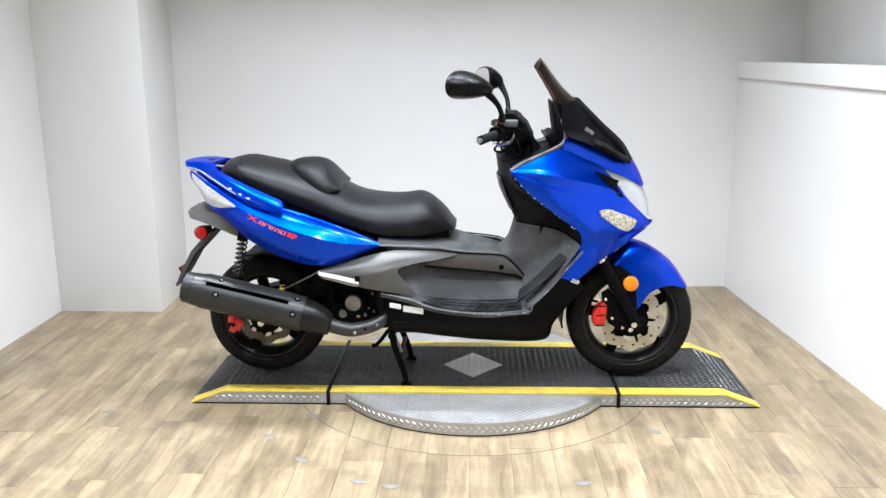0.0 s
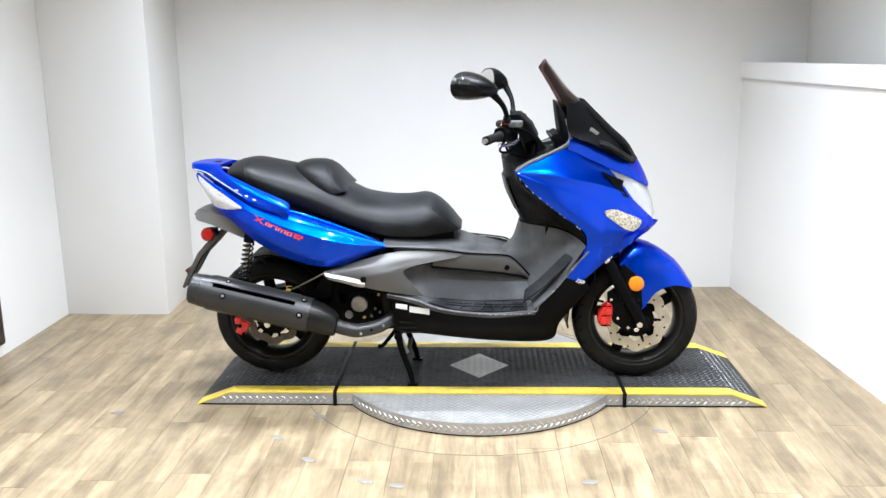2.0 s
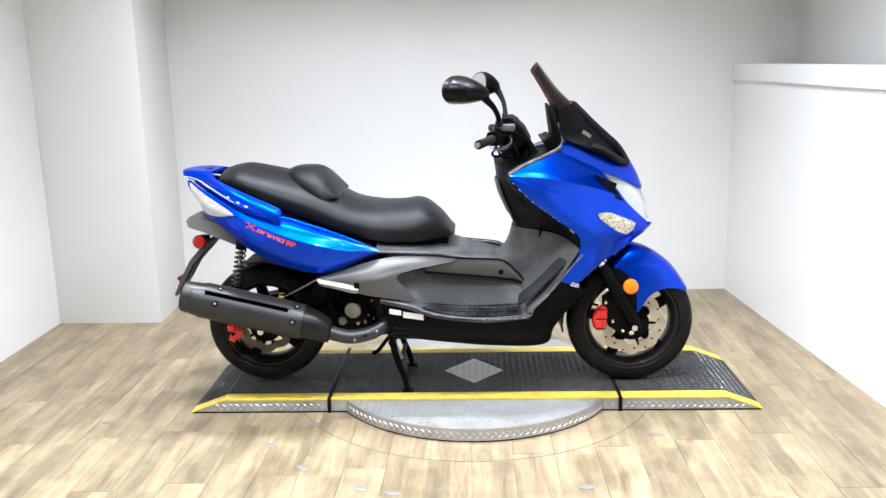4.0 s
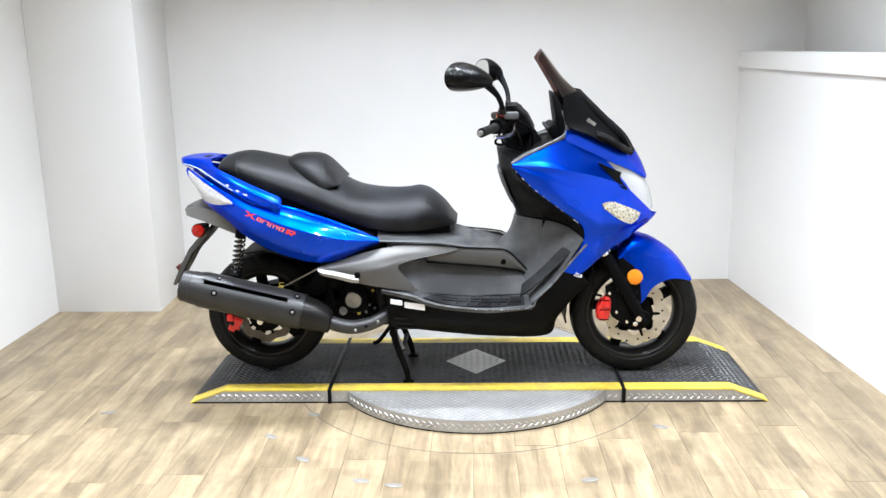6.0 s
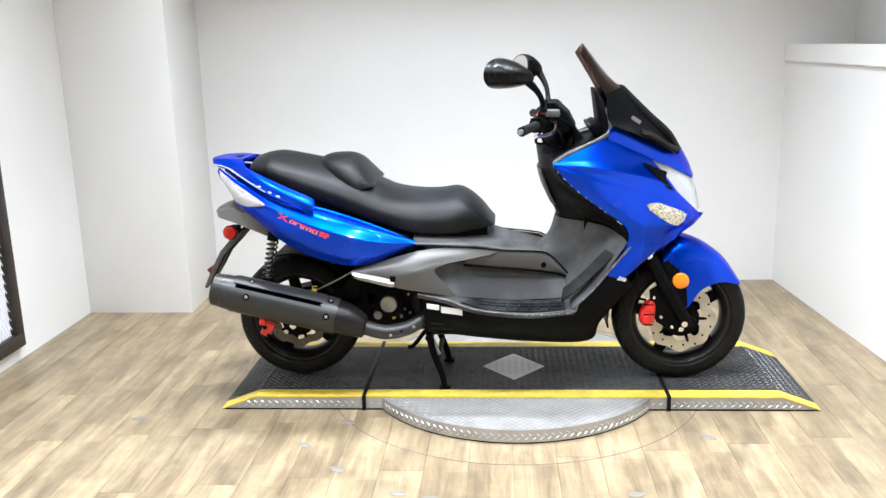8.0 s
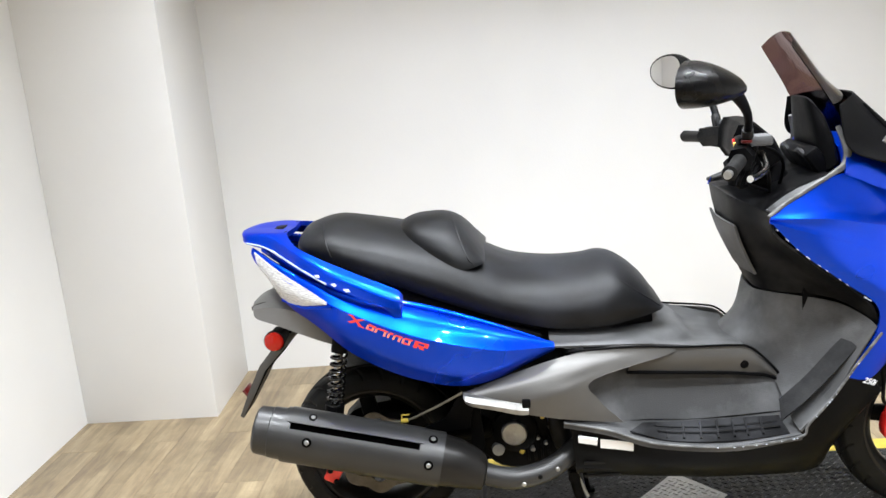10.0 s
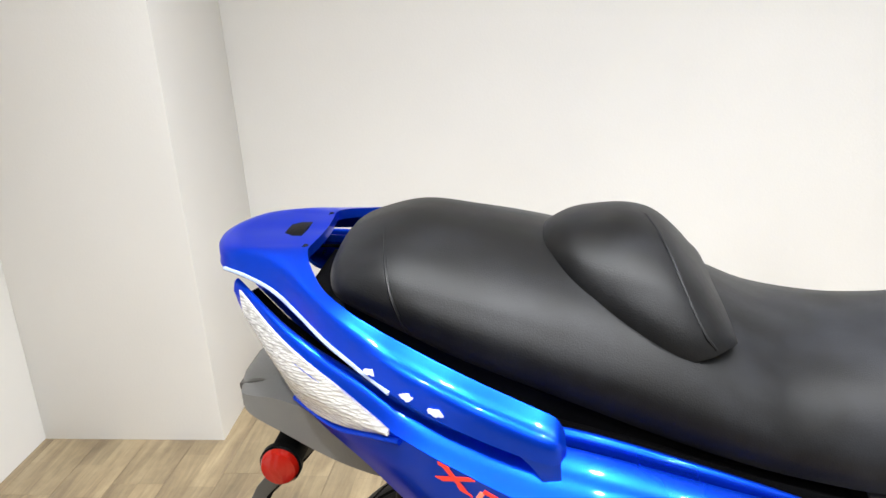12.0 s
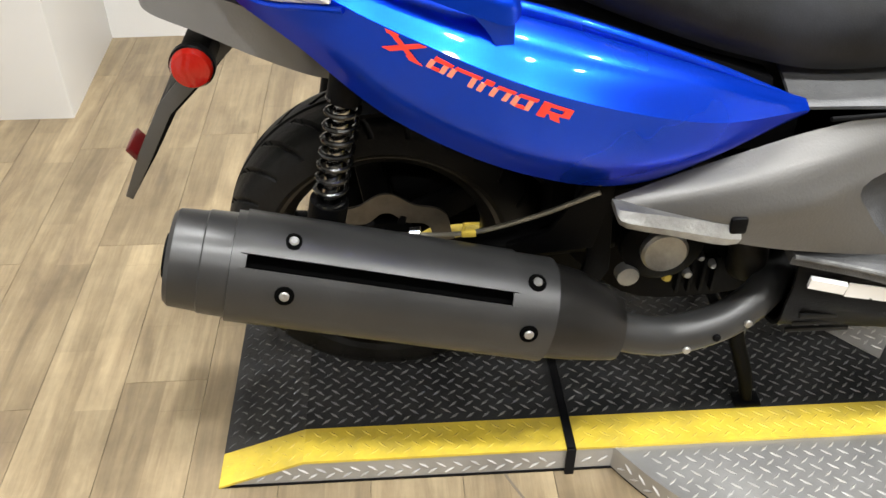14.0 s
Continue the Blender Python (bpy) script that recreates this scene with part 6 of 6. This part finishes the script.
part("oil_cap", lathe([(0.0, 0.0), (0.018, 0.0), (0.016, -0.016), (0.0, -0.016)], at(-0.532, 0.175, 0.377), "y", 20), CAST, cover)
for k, (x, z) in enumerate(((-0.455, 0.385), (-0.44, 0.37), (-0.425, 0.40), (-0.47, 0.365), (-0.405, 0.385), (-0.39, 0.43), (-0.41, 0.46))):
    bolt(at(x, 0.172, z), (0, -1, 0), 0.006 + 0.002 * (k % 2), CAST if k % 3 else BRASS, cover, h=0.012)
part("cylinder", tube([at(-0.40, 0.03, 0.42), at(-0.26, 0.03, 0.40)], 0.085, 20), BLACK, scooter)
for k in range(4):
    part("engine_rib", box(at(-0.455 + k * 0.018, 0.182, 0.335), at(-0.449 + k * 0.018, 0.165, 0.40), 0.002), BLACK, scooter)
part("intake_hose", tube([at(-0.36, 0.12, 0.50), at(-0.37, 0.19, 0.46), at(-0.36, 0.19, 0.40), at(-0.345, 0.14, 0.36)], 0.028, 14), RUBBER, scooter)
part("swing_arm", tube([at(-0.55, 0.12, 0.42), at(-0.70, 0.13, 0.40), at(-0.90, 0.12, 0.33)], [0.035, 0.028, 0.035], 12), BLACK, scooter)
part("swing_arm", tube([at(-0.45, -0.12, 0.40), at(-0.70, -0.15, 0.36), at(-0.92, -0.14, 0.32)], [0.07, 0.075, 0.07], 14), BLACK, scooter)
part("transmission_case", loft([[at(x, w, z) for w, z in ((-0.105, z0), (-0.105, z1), (-0.19, z1), (-0.225, (z0 + z1) / 2), (-0.19, z0))] for x, z0, z1 in ((-1.0, 0.29, 0.36), (-0.94, 0.25, 0.40), (-0.75, 0.27, 0.43), (-0.55, 0.26, 0.46), (-0.38, 0.27, 0.44), (-0.34, 0.30, 0.40))], 24), BLACK, scooter, "black transmission case beside the rear wheel")
# black box added as backing so the gaps round the engine stay dark
part("engine_backing", box(at(-0.64, 0.09, 0.29), at(-0.34, -0.10, 0.60), 0.03), BLACK, scooter)
part("rear_axle", tube([at(RX, 0.16, RZ), at(RX, -0.16, RZ)], 0.013), CHROME, scooter)
rcal = part("rear_caliper", merged(turned(box((-0.022, -0.016, -0.031), (0.022, 0.016, 0.031), 0.008), Matrix.Translation(at(-1.004, 0.085, 0.288)) @ Matrix.Rotation(radians(28), 4, "Y")), turned(box((-0.014, -0.016, -0.014), (0.014, 0.016, 0.014), 0.005), Matrix.Translation(at(-1.020, 0.092, 0.322)))), RED, scooter, "red painted rear brake caliper")
bolt(at(-1.012, 0.104, 0.30), (0, -1, 0), 0.008, BLACK, rcal)
bolt(at(-0.998, 0.104, 0.265), (0, -1, 0), 0.008, BLACK, rcal)
arc = [at(RX + 0.285 * math.cos(radians(a)), 0, RZ + 0.285 * math.sin(radians(a))) for a in (35, 60, 85, 105)]
part("hugger", sheet([[(p[0], p[1] - s, p[2]) for p in arc] for s in (0.10, 0.085, 0, -0.085, -0.10)], 20, thick=0.006), BLACK, scooter)
part("air_box", box(at(-0.86, -0.08, 0.40), at(-0.50, -0.20, 0.60), 0.03), BLACK, scooter)
part("inner_frame", tube([at(-0.98, 0.12, 0.78), at(-0.75, 0.15, 0.68), at(-0.5, 0.16, 0.60), at(-0.35, 0.15, 0.45)], 0.02, 10), BLACK, scooter)
part("under_tray", box(at(-0.72, 0.20, 0.585), at(-0.34, -0.20, 0.66), 0.02), BLACK, scooter)
for s in (1, -1):
    top, low = Vector(at(-0.919, 0.215 * s, 0.705)), Vector(at(-0.966, 0.205 * s, 0.47))
    shock = part("shock_absorber", tube([top, low], 0.011, 14), SHAFT, scooter, "rear shock absorber with black coil spring")
    ax = (low - top).normalized()
    e1 = ax.orthogonal().normalized()
    e2 = ax.cross(e1)
    coil = [tuple(top + ax * (0.012 + 0.155 * k / 112) + (e1 * math.cos(k * 2 * math.pi / 14) + e2 * math.sin(k * 2 * math.pi / 14)) * 0.0195) for k in range(113)]
    part("coil_spring", tube(coil, 0.0036, 8, 226), COIL, shock)
    part("damper_body", tube([low - ax * 0.075, low], 0.0255, 18), BLACK, shock)
    part("top_mount", tube([top - ax * 0.02, top + ax * 0.014], 0.022, 16), BLACK, shock)
part("brake_line", tube([at(-0.93, 0.18, 0.475), at(-0.86, 0.215, 0.488), at(-0.77, 0.22, 0.49), at(-0.69, 0.245, 0.53), at(-0.61, 0.26, 0.575)], 0.0034, 8, 40), CABLE, scooter, "braided rear brake line")
part("line_clip", tube([at(-0.848, 0.216, 0.489), at(-0.834, 0.217, 0.490)], 0.010, 12), CHROME, scooter)
part("yellow_clip", merged(box(at(-0.780, 0.226, 0.486), at(-0.760, 0.217, 0.496), 0.002), box(at(-0.778, 0.224, 0.496), at(-0.775, 0.220, 0.508), 0.001), box(at(-0.778, 0.224, 0.505), at(-0.756, 0.220, 0.508), 0.001)), BRASS, scooter)

# passenger foot peg
peg = part("foot_peg", loft([[at(x, w, z) for w, z in ((0.318, z0), (0.326, (z0 + z1) / 2), (0.318, z1), (0.296, z1), (0.296, z0))] for x, z0, z1 in ((-0.605, 0.583, 0.590), (-0.592, 0.562, 0.586), (-0.53, 0.546, 0.574), (-0.47, 0.530, 0.561), (-0.446, 0.530, 0.556))], 12), CAST, scooter, "folded bright aluminium passenger foot peg")
part("peg_hinge", box(at(-0.462, 0.324, 0.548), at(-0.440, 0.300, 0.572), 0.004), BLACK, peg, "black hinge knuckle")
part("peg_bolt", box(at(-0.437, 0.316, 0.548), at(-0.428, 0.306, 0.558), 0.002), BRASS, peg)

# exhaust
m0, m1 = Vector(at(-1.147, 0.281, 0.517)), Vector(at(-0.665, 0.281, 0.401))
axis = (m1 - m0).normalized()
side = Vector((0, -1, 0))
side = (side - axis * side.dot(axis)).normalized()
upv = side.cross(axis).normalized()
if upv.z < 0:
    upv = -upv


def can_ring(d, r, flat=1.0, a0=0.0, a1=2 * math.pi, n=36, closed=True):
    out = []
    for i in range(n):
        a = a0 + (a1 - a0) * i / (n if closed else n - 1)
        out.append(m0 + axis * d + side * (math.cos(a) * r * flat) + upv * (math.sin(a) * r))
    return out


LEN = (m1 - m0).length
can = part("muffler", loft([can_ring(d, r) for d, r in ((0.004, 0.046), (0.0, 0.056), (0.006, 0.0615), (0.040, 0.0635), (0.042, 0.0655), (0.075, 0.0665), (0.078, 0.050), (LEN - 0.02, 0.050))]), MUFFLER, scooter, "long satin black muffler with a slotted heat shield")
part("muffler_cone", loft([[p - Vector((0, 0, drop)) for p in can_ring(d, r)] for d, r, drop in ((LEN - 0.022, 0.058, 0), (LEN - 0.02, 0.066, 0), (LEN + 0.03, 0.062, 0.002), (LEN + 0.075, 0.052, 0.010), (LEN + 0.096, 0.044, 0.017), (LEN + 0.102, 0.028, 0.018))]), CONE, can, "darker tapered muffler front")
part("tail_pipe", loft([can_ring(d, r) for d, r in ((-0.006, 0.024), (-0.006, 0.028), (0.02, 0.028), (0.02, 0.024))], caps=False), BLACK, can)


def shell(name, d0, d1, a0, a1, r):
    rows_ = [[tuple(p) for p in can_ring(d, r, 1.0, radians(a0), radians(a1), 18, False)] for d in (d0, d1)]
    centre_ = m0 + axis * (d0 + d1) / 2
    return part(name, sheet(rows_, 18, 7, 0.003, tuple(centre_)), MUFFLER, can, angle=60)


shell("heat_shield", 0.0865, 0.4315, 52, 125, 0.0730)
shell("heat_shield", 0.0865, 0.4315, -70, 38, 0.0705)
# black sheet under the slot carries its shade as colour
part("slot_shade", sheet([[tuple(p) for p in can_ring(d, 0.0515, 1.0, radians(15), radians(62), 10, False)] for d in (0.085, 0.433)], 10, 5, 0.001, tuple(m0 + axis * 0.25)), DEEP, can)
shell("shield_end", 0.0755, 0.0935, -70, 125, 0.0705)
shell("shield_end", 0.4245, 0.486, -70, 125, 0.0705)
for d, a in ((0.1455, 71), (0.1435, 16), (0.4545, 66), (0.4525, 11)):
    r_ = Vector(can_ring(d, 0.0715, 1.0, radians(a), radians(a + 1), 2)[0])
    nrm = (r_ - (m0 + axis * d)).normalized()
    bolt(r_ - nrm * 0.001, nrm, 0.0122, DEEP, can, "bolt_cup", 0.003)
    bolt(r_ + nrm * 0.0005, nrm, 0.0062, CAST, can, h=0.004)
end = m0 + axis * (LEN + 0.095)
part("header_pipe", tube([end + Vector((-0.01, 0, -0.014)), at(-0.535, 0.280, 0.347), at(-0.478, 0.272, 0.337), at(-0.40, 0.258, 0.352), at(-0.335, 0.225, 0.385), at(-0.29, 0.15, 0.40)], [0.029, 0.028, 0.028, 0.027, 0.027, 0.027], 18, 48), MUFFLER, scooter, "grey exhaust header guard")
for x, w, z in ((-0.470, 0.303, 0.332), (-0.428, 0.297, 0.347), (-0.382, 0.285, 0.360)):
    bolt(at(x, w - 0.004, z), (0, -1, 0.1), 0.006, CAST if x != -0.428 else BLACK, scooter, h=0.004)
part("muffler_bracket", prism([(-0.62, 0.56), (-0.58, 0.56), (-0.60, 0.46), (-0.70, 0.45), (-0.72, 0.47), (-0.66, 0.49)], CY - 0.225, CY - 0.217, bevel=0.002), BLACK, scooter)
part("hanger_link", prism([(-0.60, 0.56), (-0.575, 0.56), (-0.565, 0.40), (-0.59, 0.35), (-0.61, 0.36), (-0.60, 0.42)], CY - 0.20, CY - 0.190, bevel=0.002), BLACK, scooter)

# centre stand
stand = part("centre_stand", tube([at(-0.335, 0.17, 0.275), at(-0.335, -0.17, 0.275)], 0.016, 12), BLACK, scooter, "black centre stand, folded down")
for s in (1, -1):
    part("stand_leg", tube([at(-0.338, 0.145 * s, 0.31), at(-0.325, 0.145 * s, 0.22), at(-0.290, 0.150 * s, 0.12), at(-0.278, 0.155 * s, DECK_Z + 0.009)], [0.016, 0.014, 0.013, 0.011], 10), BLACK, stand)
    part("stand_foot", box(at(-0.300, 0.155 * s + 0.016, DECK_Z + 0.0005), at(-0.255, 0.155 * s - 0.016, DECK_Z + 0.010), 0.003), BLACK, stand)
part("cross_bar", tube([at(-0.305, 0.148, 0.165), at(-0.305, -0.148, 0.165)], 0.010, 10), BLACK, stand)
part("stand_tang", tube([at(-0.335, -0.12, 0.26), at(-0.38, -0.13, 0.20), at(-0.43, -0.14, 0.135), at(-0.455, -0.14, 0.125)], 0.009, 8), BLACK, stand)
part("stand_spring", tube([at(-0.345, 0.12, 0.30), at(-0.30, 0.12, 0.19)], 0.008, 8), CAST, stand)

# ---- floor boards ----
BOARD_W, BOARD_L = 0.152, 0.914
row, x, shapes = 0, -1.228 - 8 * BOARD_W, {}
while x < RIGHT_NEAR + 0.05:
    y = FRONT - (row * 0.47 % 1.0) * BOARD_L
    while y < BACK:
        lo, hi = max(y, FRONT), min(y + BOARD_L, BACK)
        if hi - lo > 0.03:
            key = round(hi - lo, 3)
            if key not in shapes:
                bm = box((0.0006, 0.0006, -0.004), (BOARD_W - 0.0006, key - 0.0006, 0.0))
                me = bpy.data.meshes.new("plank")
                bm.to_mesh(me)
                bm.free()
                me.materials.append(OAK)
                shapes[key] = me
            plank = new("plank", shapes[key])
            plank.parent = floor
            plank.location = (x, lo, random.uniform(-0.0002, 0.0))
        y += BOARD_L
    x += BOARD_W
    row += 1
